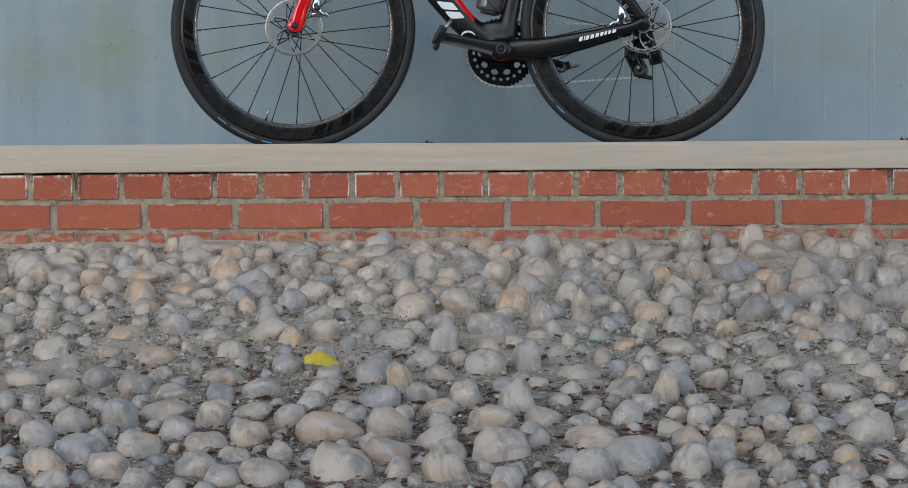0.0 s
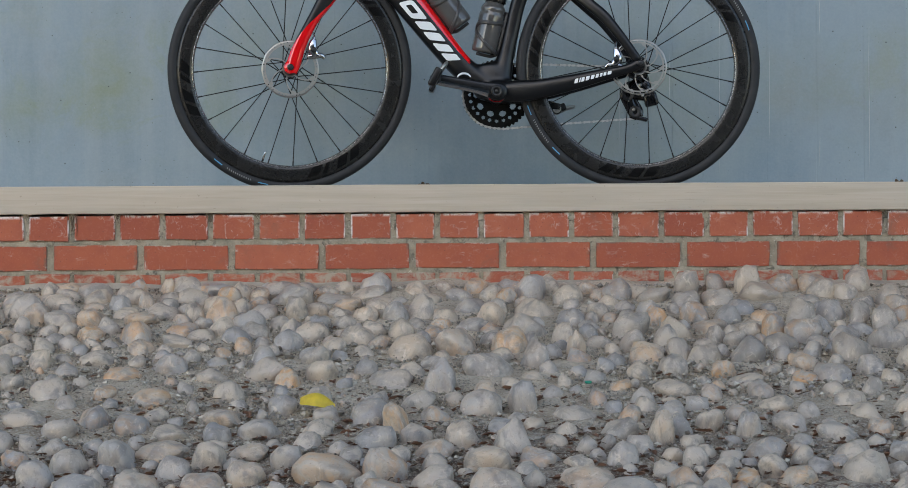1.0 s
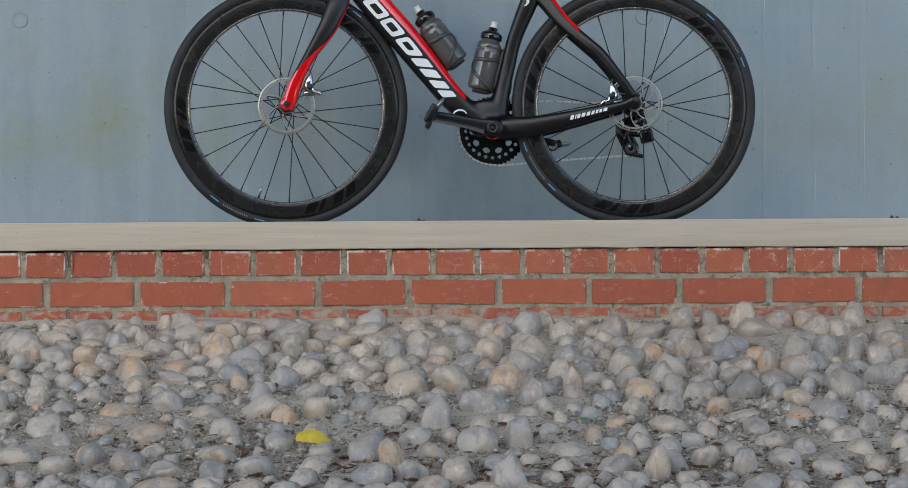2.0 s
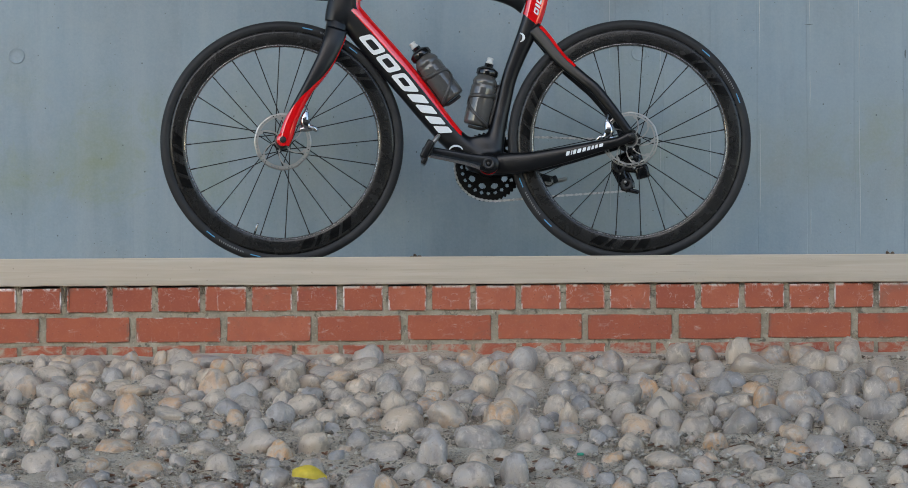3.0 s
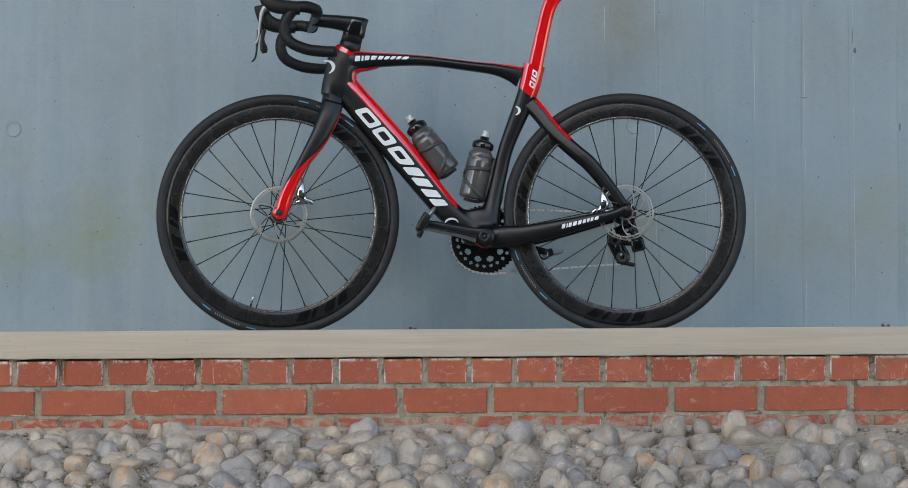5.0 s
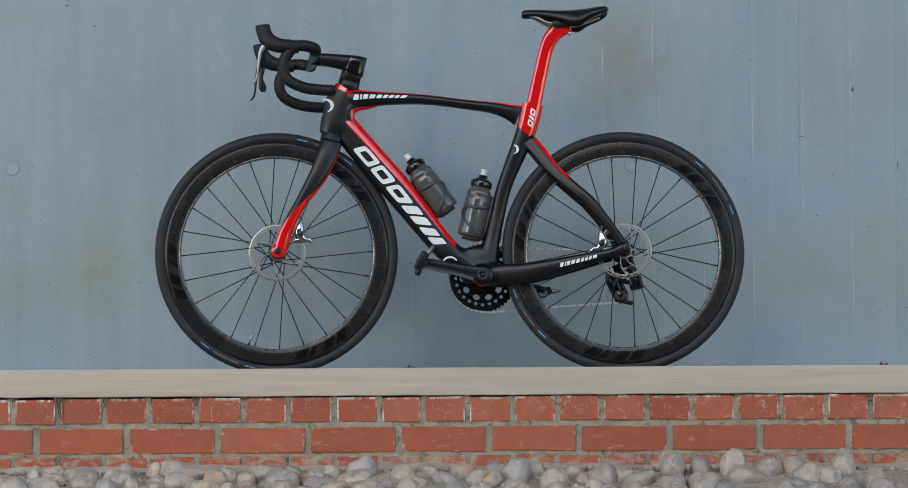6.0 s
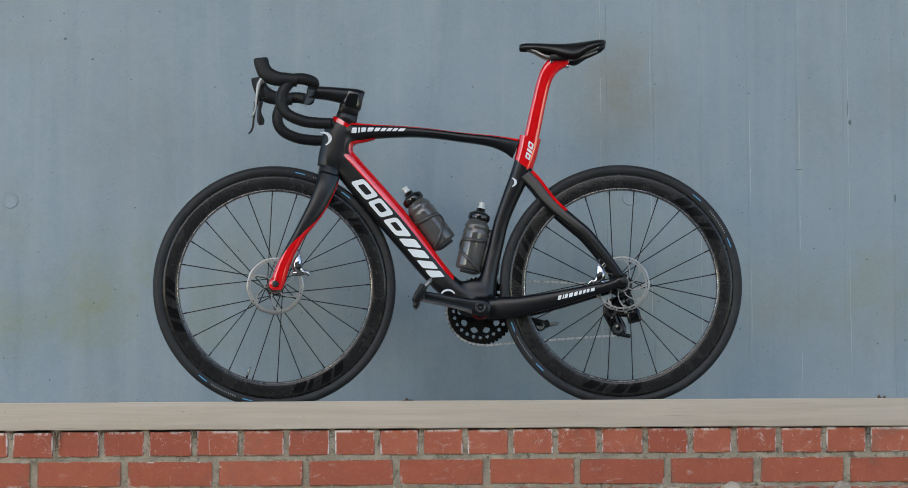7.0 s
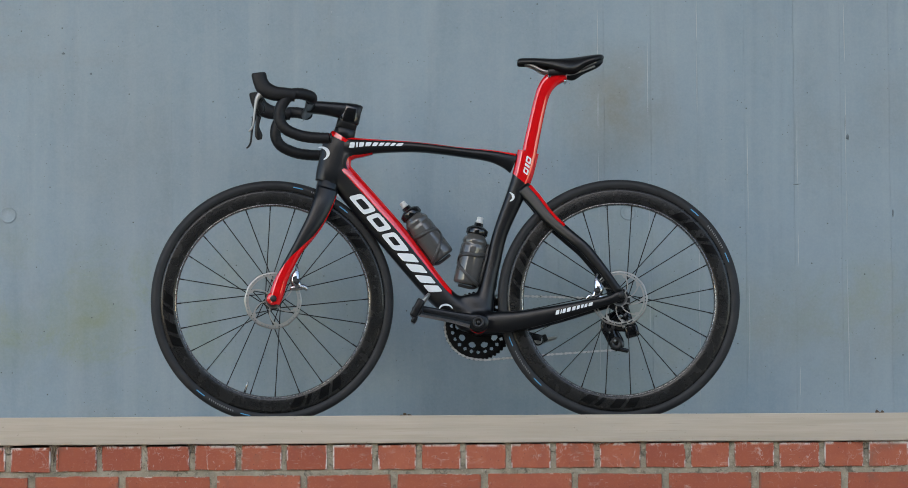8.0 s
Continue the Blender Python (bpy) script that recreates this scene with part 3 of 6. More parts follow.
tagged(south, "plain dark unseen wall added to block front light", "wall", kind="structure")
ledge = part("ledge_floor", box((-9, 7.262, 1.40), (9, WALL_Y + 0.02, DECK - 0.005)), CONCRETE, smooth=False)
tagged(ledge, "grey concrete ledge behind the timber coping", "ledge", kind="structure")
# unseen deck added to block the high sky, cut short to let front light in
deck = part("ceiling", box((-6.0, 3.7, 6.5), (6.0, WALL_Y + 0.4, 7.0)), CONCRETE, smooth=False)
tagged(deck, "plain unseen grey concrete deck added overhead", "ceiling", kind="structure")

plinth = part("wall_plinth", ragged(grid_box((-3.4, FACE + 0.0045, 1.30), (3.4, 7.26, 1.5800), 260, 1, 14, 0.003), 0.006, 30.0, 9.0), MORTAR, smooth=False)
for v in plinth.data.vertices:           # the bed joint under the beam has mostly fallen out
    if v.co.z > 1.570 and v.co.y < 7.16:
        v.co.y += 0.022
        v.co.z -= 0.007
tagged(plinth, "low red brick plinth in english bond with lime mortar", "wall", kind="structure")
# a sloping mortar fillet where the plinth meets the bank
fillet = bmesh.new()
prof = [(7.00, 1.348), (7.05, 1.366), (7.09, 1.380), (7.113, 1.391), (7.14, 1.393)]
rows = []
for i in range(341):
    x = -3.4 + 0.02 * i
    rows.append([fillet.verts.new((x, y + 0.006 * noise.noise(Vector((x * 7, y * 9, 1))), z + 0.013 * noise.noise(Vector((x * 5, y * 8, 4))) + 0.004 * noise.noise(Vector((x * 23, y * 30, 2))))) for y, z in prof])
for r, q in zip(rows, rows[1:]):
    for k in range(len(prof) - 1):
        fillet.faces.new((r[k], q[k], q[k + 1], r[k + 1]))
part("mortar_fillet", fillet, SANDY, plinth, "rough mortar fillet at the foot")

# thin pale fins of cement that stand along some board joints
fin_rng = random.Random(8)
for fx in (0.4235, 0.5692, 0.7135, 0.8585, 1.0035, 1.146):
    fx = on_wall(fx, 0)[0]
    z0 = 1.66 + fin_rng.uniform(0.0, 0.3)
    while z0 < 2.78:
        z1 = min(z0 + fin_rng.uniform(0.10, 0.5), 2.9)
        fin = pipe([(fx + fin_rng.uniform(-0.001, 0.001), WALL_Y + 0.0006, z0 + (z1 - z0) * k / 4) for k in range(5)], [0.0004, 0.0013, 0.0016, 0.0012, 0.0004], 6, 2)
        part("cement_fin", fin, FIN, wall_north, "thin pale cement fin along a board joint")
        z0 = z1 + fin_rng.choice((0.0, 0.03, 0.25))

# small scars and a hairline crack in the paint
for sx0, sz0, sw, sh in ((1.151, 2.463, 0.005, 0.009), (1.145, 2.500, 0.0015, 0.030), (-1.14, 2.72, 0.005, 0.003), (-1.06, 2.66, 0.004, 0.003), (-0.585, 2.53, 0.007, 0.003), (1.00, 2.325, 0.013, 0.0018), (1.28, 2.24, 0.003, 0.012)):
    scar = bmesh.new()
    sx0, sz0 = on_wall(sx0, sz0)
    bmesh.ops.create_icosphere(scar, subdivisions=2, radius=1.0)
    part("wall_scar", moved(ragged(scar, 0.6, 1.4, sx0 * 9), at(sx0, WALL_Y + 0.0005, sz0) @ Matrix.Diagonal((sw, 0.0016, sh, 1))), SCAR, wall_north, "small grey chip in the paint")


# ---- the bicycle: x runs backwards along it, y away from its left side, z up; front wheel stands at x = -0.511 ----
WHEEL_R, FRONT_X, REAR_X = 0.338, -0.511, 0.462
bicycle = tagged(new("bicycle"), "black and red carbon road racing bicycle standing on the ledge", "bicycle")
bicycle.matrix_world = pose(0, 7.30, DECK, -2.5, 0, 0)
AXIS_AT, AXIS = Vector((-0.312, 0, 0.795)), Vector((0.305, 0, 0.952)).normalized()
STEER = Matrix.Translation(AXIS_AT) @ Matrix.Rotation(radians(5.7), 4, AXIS) @ Matrix.Translation(-AXIS_AT)
KEEP = Matrix.Identity(4)


def bike_part(name, bm, material, parent=None, label="", m=KEEP, smooth=True):
    return part(name, moved(bm, m), material, parent or bicycle, label, smooth)


def moulding(name, pieces, label, voxel, passes):
    """Carbon laid over a joint: the joining pieces fused and smoothed into one skin."""
    ob = bike_part(name, join(*pieces), BLACK, None, label)
    fuse = ob.modifiers.new("fuse", "REMESH")
    fuse.mode, fuse.voxel_size, fuse.use_smooth_shade = "VOXEL", voxel, True
    ease = ob.modifiers.new("ease", "SMOOTH")
    ease.factor, ease.iterations = 0.5, passes
    return ob


def arc_mark(parent, name, r0, r1, a0, a1, y, material, m, bulge=0.0, slant=0.0, label=""):
    """A flat mark on the side of a wheel between two radii and two angles (degrees from the right, anticlockwise)."""
    bm = bmesh.new()
    steps = max(2, int(abs(a1 - a0) / 2))
    rows = []
    for i in range(steps + 1):
        row = []
        for k in range(4):
            r = r0 + (r1 - r0) * k / 3
            a = radians(a0 + (a1 - a0) * i / steps + slant * k / 3)
            yy = y - bulge * math.sin(math.pi * k / 3)
            row.append(bm.verts.new((r * math.cos(a), yy, r * math.sin(a))))
        rows.append(row)
    for r, q in zip(rows, rows[1:]):
        for k in range(3):
            bm.faces.new((r[k], r[k + 1], q[k + 1], q[k]))
    return bike_part(name, bm, material, parent, label, m)


def rim_side(r):
    """Half width of the rim at a radius."""
    w = (r - 0.268) / (0.3145 - 0.268)
    return 0.0095 + 0.0042 * math.sin(math.pi * min(max(w * 0.8 + 0.1, 0), 1))


def rotor(radius, arms, slots):
    """A brake disc in one piece: a slotted ring, slim swept arms and a lockring collar."""
    n, w = 144, 0.0118
    inner = radius - w
    radii = [0.014, 0.022] + [0.022 + (inner - 0.022) * k / 6 for k in range(1, 7)] + [radius - w * 0.62, radius - w * 0.36, radius]
    gap = n // arms
    bm = bmesh.new()
    v = {}
    for s, y in ((0, -0.0009), (1, 0.0009)):
        for j, r in enumerate(radii):
            sweep = radians(34) * min(max((r - 0.022) / (inner - 0.022), 0.0), 1.0)
            for k in range(n):
                a = 2 * math.pi * k / n + sweep
                rr = r + (0.0008 * math.cos(12 * a) if j == len(radii) - 1 else 0.0)
                v[s, j, k] = bm.verts.new((rr * math.cos(a), y, rr * math.sin(a)))
    for j in range(len(radii) - 1):
        for k in range(n):
            q = (k + 1) % n
            if 1 <= j <= 6 and k % gap > (3 if j in (1, 6) else 1):
                continue
            if j == 8 and k % 12 in slots:
                continue
            bm.faces.new((v[0, j, k], v[0, j + 1, k], v[0, j + 1, q], v[0, j, q]))
            bm.faces.new((v[1, j, k], v[1, j, q], v[1, j + 1, q], v[1, j + 1, k]))
    for j in (0, len(radii) - 1):
        for k in range(n):
            q = (k + 1) % n
            bm.faces.new((v[0, j, k], v[0, j, q], v[1, j, q], v[1, j, k]))
    loose = [x for x in bm.verts if not x.link_faces]
    bmesh.ops.delete(bm, geom=loose, context="VERTS")
    bmesh.ops.recalc_face_normals(bm, faces=bm.faces)
    return bm


def build_wheel(name, cx, m, disc_radius, phase, pair, hub_label, arms, slots):
    place = m @ at(cx, 0, WHEEL_R - 0.002)
    rim_prof = [(0.2680, -0.006), (0.2698, -0.0092)] + [(r, -rim_side(r)) for r in (0.2735, 0.281, 0.289, 0.298, 0.307)] + [(0.3150, -0.0115)]
    rim_prof += [(r, -y) for r, y in reversed(rim_prof)]
    wheel = bike_part(name, turned(rim_prof, 128, True), CARBON, None, "deep black carbon rim", place)
    tyre_prof = []
    for k in range(15):
        a = radians(-126 + 252 * k / 14)
        tyre_prof.append((0.3265 + 0.0145 * math.cos(a), 0.0145 * math.sin(a)))
    tyre_prof += [(0.3135, 0.010), (0.3135, -0.010)]
    bike_part("tyre", turned(tyre_prof, 144, True), RUBBER, wheel, "black road tyre with a worn grey tread", place)
    bike_part("rim_edge", turned([(0.2674, -0.0050), (0.2684, -0.0078), (0.2704, -0.0102), (0.2734, -0.0122), (0.2734, -0.0104), (0.2692, -0.0070)], 128, True), RIMGLOSS, wheel, "clear-coated inner rim edge with painted glints", place)
    hub = turned([(0.0085, -0.052), (0.011, -0.050), (0.012, -0.034), (0.023, -0.031), (0.024, -0.027), (0.013, -0.022), (0.012, 0.020), (0.023, 0.026), (0.024, 0.030), (0.012, 0.033), (0.010, 0.052)], 32)
    bike_part("hub", hub, DARKSTEEL, wheel, hub_label, place)
    # 24 bladed spokes, crossed, with nipples
    for k in range(24):
        side = -1 if k % 2 == 0 else 1
        rim_a = radians(phase + 15 * k)
        lead = -70 if ((k + pair) // 2) % 2 == 0 else 70
        hub_a = rim_a + radians(lead)
        p0 = Vector((0.0225 * math.cos(hub_a), side * 0.029, 0.0225 * math.sin(hub_a)))
        p1 = Vector((0.2695 * math.cos(rim_a), side * 0.003, 0.2695 * math.sin(rim_a)))
        near_rim = p1 + (p0 - p1).normalized() * 0.014
        rod = pipe([p0, near_rim, near_rim + (p1 - near_rim) * 0.02, p1], [0.00135, 0.00135, 0.0021, 0.0021], 6, 1)
        bike_part("spoke", rod, SPOKE, wheel, "", place)
    bike_part("brake_rotor", moved(rotor(disc_radius, arms, slots), at(0, -0.040, 0)), DISC, wheel, "steel brake disc", place)
    return wheel, place


# ---- wheels ----
front_wheel, FRONT = build_wheel("front_wheel", FRONT_X, STEER, 0.080, 1.5, 1, "black front hub", 6, (0, 3, 6))
rear_wheel, REAR = build_wheel("rear_wheel", REAR_X + 0.001, KEEP, 0.078, 6.4, 0, "black rear hub", 9, (0, 1, 2, 3, 4, 6, 7, 8, 9, 10))
# tyre markings: short blue dashes with grey lettering bars beside them
for wheel, place, spots in ((front_wheel, FRONT, (229.5, 254, 75, 50)), (rear_wheel, REAR, (198.5, 222.5, 46, 18.5))):
    for i, a in enumerate(spots):
        arc_mark(wheel, "tyre_dash", 0.3252, 0.3280, a, a + 5.0, -0.0149, BLUEMARK, place, 0, 0, "thin blue dash on the tyre")
    for a in (spots[0] + 7.5, spots[3] + 7.5):
        for j in range(12):
            arc_mark(wheel, "tyre_mark", 0.3238, 0.3284, a + j * 1.15, a + j * 1.15 + 0.55, -0.0151, GREYMARK, place, 0, 0.3)
    # dark glossy shapes round the rim
    for a in (283, 178, 33) if wheel is front_wheel else (252, 150, 28):
        for j in range(4):
            arc_mark(wheel, "rim_mark", 0.279, 0.305, a + 8.0 * j, a + 8.0 * j + (2.4 if j == 1 else 5.8), -0.0143, DARKMARK, place, 0.0012, -4, "gloss black shape on the rim")
valve = pipe([(0, 0, -0.270), (0, 0, -0.240), (0, 0, -0.236)], [0.0032, 0.0030, 0.0018], 10, 1)
bike_part("valve", valve, CHROME, front_wheel, "silver tyre valve", FRONT @ Matrix.Rotation(radians(17), 4, "Y"))

# ---- frame ----
head = Tube([(-0.313, 0.801, 0.036, 0.022), (-0.330, 0.772, 0.042, 0.026), (-0.341, 0.735, 0.0400, 0.028), (-0.350, 0.695, 0.0400, 0.030), (-0.357, 0.670, 0.036, 0.030)], 2.6)
head_tube = bike_part("head_tube", head.solid(24), BLACK, None, "satin black head tube")
bike_part("red_collar", head.patch(0.0, 0.085, 0, 360, 0.0008, 6, 32, 0.0, -0.5), RED, head_tube, "gloss red upper collar")
top = Tube([(-0.350, 0.774, 0.030, 0.022), (-0.29, 0.771, 0.0305, 0.0245), (-0.234, 0.7750, 0.0212, 0.0215), (-0.103, 0.7725, 0.0140, 0.021),
            (0.027, 0.7565, 0.0135, 0.021), (0.10, 0.747, 0.0165, 0.020), (0.145, 0.735, 0.0225, 0.017), (0.172, 0.724, 0.030, 0.013)], 2.6)
top_tube = bike_part("top_tube", top.solid(24), BLACK, None, "satin black top tube")
bike_part("red_panel", top.patch(0.0, 0.97, -50, 50, 0.0007, 48), RED, top_tube, "gloss red strip along the top")
down = Tube([(-0.335, 0.716, 0.028, 0.0265), (-0.309, 0.679, 0.038, 0.028), (-0.237, 0.5945, 0.041, 0.029), (-0.167, 0.511, 0.041, 0.030), (-0.040, 0.352, 0.034, 0.033),
             (0.020, 0.303, 0.029, 0.037), (0.067, 0.274, 0.028, 0.040)], 3.0)
down_tube = bike_part("down_tube", down.solid(28), BLACK, None, "broad satin black aero down tube")
bike_part("red_panel", down.patch(0.088, 0.72, lambda w: -81 + 22 * w ** 2, lambda w: 81 - 22 * w ** 2, 0.0007, 48, 14), RED, down_tube, "gloss red upper side")
gusset = Tube([(-0.215, 0.7665, 0.009, 0.016), (-0.257, 0.7600, 0.0140, 0.019), (-0.287, 0.7570, 0.0175, 0.0225), (-0.3075, 0.7425, 0.0190, 0.026), (-0.3085, 0.712, 0.0190, 0.0265), (-0.2860, 0.684, 0.0180, 0.0225), (-0.257, 0.6515, 0.0170, 0.018)], 2.6, 8)
inner_corner = bike_part("inner_corner", gusset.solid(20), BLACK, None, "smooth black fillet between the head and the tubes")
bike_part("red_edge", gusset.patch(0.06, 1.0, lambda w: -56 - 28 * w, lambda w: 56 + 28 * w, 0.0020, 48, 8), RED, inner_corner, "gloss red inner edge")
seat = Tube([(0.2115, 0.757, 0.030, 0.018), (0.198, 0.700, 0.029, 0.018), (0.179, 0.645, 0.0265, 0.018), (0.132, 0.529, 0.021, 0.016), (0.111, 0.447, 0.021, 0.017),
             (0.0915, 0.366, 0.023, 0.024), (0.075, 0.290, 0.034, 0.036)], 2.6)
seat_tube = bike_part("seat_tube", seat.solid(24), BLACK, None, "satin black seat tube")
bike_part("red_panel", seat.patch(-0.01, 0.255, 0, 360, 0.0008, 14, 36, 0.0, 0.17), RED, seat_tube, "gloss red seat cluster")
web = Tube([(0.042, 0.3530, 0.010, 0.020), (0.0425, 0.3505, 0.028, 0.026), (0.0430, 0.3430, 0.042, 0.0290), (0.0450, 0.325, 0.053, 0.0325), (0.0490, 0.300, 0.056, 0.0350), (0.0550, 0.280, 0.052, 0.036), (0.061, 0.262, 0.042, 0.036), (0.064, 0.250, 0.022, 0.035)], 3.4)


def shell():
    return moved(turned([(0.020, -0.050), (0.027, -0.048), (0.029, -0.042), (0.029, 0.042), (0.027, 0.048), (0.020, 0.050)], 32), at(0.067, 0, 0.268))


bike_part("bottom_bracket", shell(), BLACK, None, "black bottom bracket shell")

stays = []
for side in (-1, 1):
    stay = Tube([(0.195, 0.655, 0.022, 0.012, side * 0.008), (0.225, 0.621, 0.021, 0.011, side * 0.018), (0.271, 0.562, 0.018, 0.010, side * 0.034),
                 (0.330, 0.508, 0.016, 0.009, side * 0.050), (0.368, 0.474, 0.0155, 0.009, side * 0.056), (0.418, 0.411, 0.0135, 0.009, side * 0.062), (0.460, 0.350, 0.013, 0.008, side * 0.065)])
    seat_stay = bike_part("seat_stay", stay.solid(16), BLACK, None, "curved black seat stay")
    bike_part("red_line", stay.patch(0.04, 0.42, side * 10, side * 62, 0.0007, 20, 4), RED, seat_stay, "thin red edge")
    low = Tube([(0.075, 0.270, 0.030, 0.016, side * 0.026), (0.130, 0.271, 0.0300, 0.013, side * 0.040), (0.187, 0.2755, 0.0272, 0.012, side * 0.047), (0.285, 0.2945, 0.0218, 0.010, side * 0.056),
                (0.380, 0.317, 0.0160, 0.009, side * 0.062), (0.430, 0.329, 0.0135, 0.009, side * 0.065), (0.470, 0.346, 0.016, 0.008, side * 0.066)])
    chain_stay = bike_part("chain_stay", low.solid(16), BLACK, None, "black chain stay")
    axle_end = moved(turned([(0.003, -0.004), (0.0085, -0.004), (0.0095, 0.0), (0.0085, 0.004), (0.003, 0.004)], 20), at(REAR_X + 0.004, side * 0.074, WHEEL_R + 0.006))
    bike_part("axle_end", axle_end, DARKSTEEL, chain_stay, "dark thru-axle end")
    if side < 0:
        stays.append((low, chain_stay))

bracket = [web.solid(28), shell(),
           Tube([(-0.075, 0.396, 0.0345, 0.0320), (-0.040, 0.352, 0.0345, 0.0335), (0.020, 0.303, 0.0300, 0.0375), (0.067, 0.274, 0.0290, 0.0405)], 3.0).solid(28),
           Tube([(0.111, 0.447, 0.0215, 0.0175), (0.0915, 0.366, 0.0245, 0.0245), (0.075, 0.290, 0.0350, 0.0365)], 2.6).solid(24)]
for side in (-1, 1):
    bracket.append(Tube([(0.060, 0.270, 0.030, 0.018, side * 0.024), (0.130, 0.271, 0.0302, 0.0135, side * 0.040), (0.187, 0.2755, 0.0274, 0.0122, side * 0.047)]).solid(16))
moulding("bracket_moulding", bracket, "smooth black moulding round the bottom bracket", 0.004, 26)
collar = [Tube([(-0.318, 0.790, 0.036, 0.0235), (-0.330, 0.772, 0.0415, 0.026), (-0.341, 0.735, 0.0400, 0.0285), (-0.350, 0.695, 0.0400, 0.0305), (-0.357, 0.672, 0.037, 0.0305)], 2.6).solid(28),
          Tube([(-0.340, 0.772, 0.0280, 0.022), (-0.29, 0.769, 0.0290, 0.0245), (-0.234, 0.7735, 0.0205, 0.0218), (-0.18, 0.7745, 0.0165, 0.021)], 2.6).solid(24),
          Tube([(-0.335, 0.716, 0.026, 0.0270), (-0.309, 0.678, 0.036, 0.0285), (-0.237, 0.5935, 0.0395, 0.0293), (-0.19, 0.5395, 0.0395, 0.0295)], 3.0).solid(28),
          Tube([(-0.257, 0.7610, 0.0125, 0.019), (-0.287, 0.7580, 0.0160, 0.0225), (-0.3075, 0.7435, 0.0180, 0.026), (-0.3090, 0.712, 0.0180, 0.0265), (-0.2870, 0.683, 0.0170, 0.0235), (-0.262, 0.655, 0.0160, 0.020)], 2.6, 8).solid(20)]
moulding("head_moulding", collar, "smooth black moulding round the head", 0.003, 24)
# white shapes where the maker's lettering sits: slanted rounded loops and plain blocks
def tube_mark(tube, s0, s1, lo, hi, hollow, slant=0.0, off=0.0009):
    """A slanted rounded mark on the near side of a tube, between two fractions of its depth; hollow is the open share of it."""
    def put(u, v):
        q = lo + (hi - lo) * (v + 1) / 2
        angle = -math.degrees(math.acos(math.copysign(min(abs(q), 1.0) ** (tube.power / 2), q)))
        return tube.point(s0 + (s1 - s0) * (u + 1) / 2 + slant * v / 2, angle, off)
    bm = bmesh.new()
    n = 28
    ring = [(math.copysign(abs(math.cos(a)) ** 0.3, math.cos(a)), math.copysign(abs(math.sin(a)) ** 0.3, math.sin(a))) for a in [2 * math.pi * (k + 0.5) / n for k in range(n)]]
    levels = [1.0, (1 + hollow) / 2, hollow] if hollow else [1.0, 0.8, 0.6, 0.4, 0.2, 0.05]
    rows = [[bm.verts.new(put(u * k, v * (k if not hollow else 1 - (1 - k) * 1.15))) for u, v in ring] for k in levels]
    for r, q in zip(rows, rows[1:]):
        for k in range(n):
            bm.faces.new((r[k], r[(k + 1) % n], q[(k + 1) % n], q[k]))
    if not hollow:
        bm.faces.new(rows[-1])
    bmesh.ops.recalc_face_normals(bm, faces=bm.faces)
    return bm


for s0, s1, hollow in ((0.254, 0.350, 0.54), (0.361, 0.460, 0.54), (0.473, 0.537, 0.48)):
    bike_part("white_loop", tube_mark(down, s0, s1, -0.58, 0.27, hollow, 0.024), WHITE, down_tube, "white slanted loop on the down tube")
for s0, s1 in ((0.545, 0.568), (0.574, 0.596), (0.604, 0.626), (0.632, 0.655)):
    bike_part("white_block", tube_mark(down, s0, s1, -0.56, 0.31, 0.0, 0.024), WHITE, down_tube, "white slanted block on the down tube")
for s0, wide in ((0.1349, 0.0459), (0.1873, 0.0208), (0.2156, 0.0396), (0.2606, 0.0306), (0.2942, 0.0206), (0.3173, 0.0166), (0.3364, 0.015), (0.3539, 0.0134), (0.3702, 0.0187)):
    bike_part("white_bar", tube_mark(top, s0, s0 + wide * 0.86, -0.08, 0.42, 0.0, 0.008), WHITE, top_tube, "white lettering bar")
low, chain_stay = stays[0]
for s0, wide in ((0.4972, 0.0194), (0.5192, 0.007), (0.5288, 0.0176), (0.5488, 0.0205), (0.572, 0.0194), (0.594, 0.0176), (0.6142, 0.0159), (0.6327, 0.0183), (0.6554, 0.0311)):
    bike_part("white_bar", tube_mark(low, s0, s0 + wide * 0.8, -0.22, 0.30, 0.0, 0.008), WHITE, chain_stay, "white lettering bar")
for s0, wide, hollow in ((0.045, 0.050, 0.5), (0.106, 0.020, 0.0), (0.138, 0.046, 0.5)):
    bike_part("white_bar", tube_mark(seat, s0, s0 + wide, -0.06, 0.44, hollow, 0.02, 0.0014), WHITE, seat_tube, "white lettering bar")


def crescent(r, width, a0, a1, y, m):
    bm = bmesh.new()
    rows = []
    for i in range(17):
        w = i / 16
        a = radians(a0 + (a1 - a0) * w)
        t = width * (0.35 + 0.65 * math.sin(math.pi * w))
        rows.append((bm.verts.new((r * math.cos(a), y, r * math.sin(a) * 0.8)), bm.verts.new(((r - t) * math.cos(a), y, (r - t) * math.sin(a) * 0.8))))
    for p, q in zip(rows, rows[1:]):
        bm.faces.new((p[0], p[1], q[1], q[0]))
    return moved(bm, m)


bike_part("white_crescent", crescent(0.025, 0.010, -80, 100, -0.0275, at(-0.374, 0, 0.752) @ Matrix.Rotation(radians(-10), 4, "Y")), WHITE, head_tube, "white crescent badge")
bike_part("white_crescent", crescent(0.017, 0.008, -80, 80, -0.0195, at(0.155, 0, 0.627)), WHITE, seat_tube, "white crescent badge")
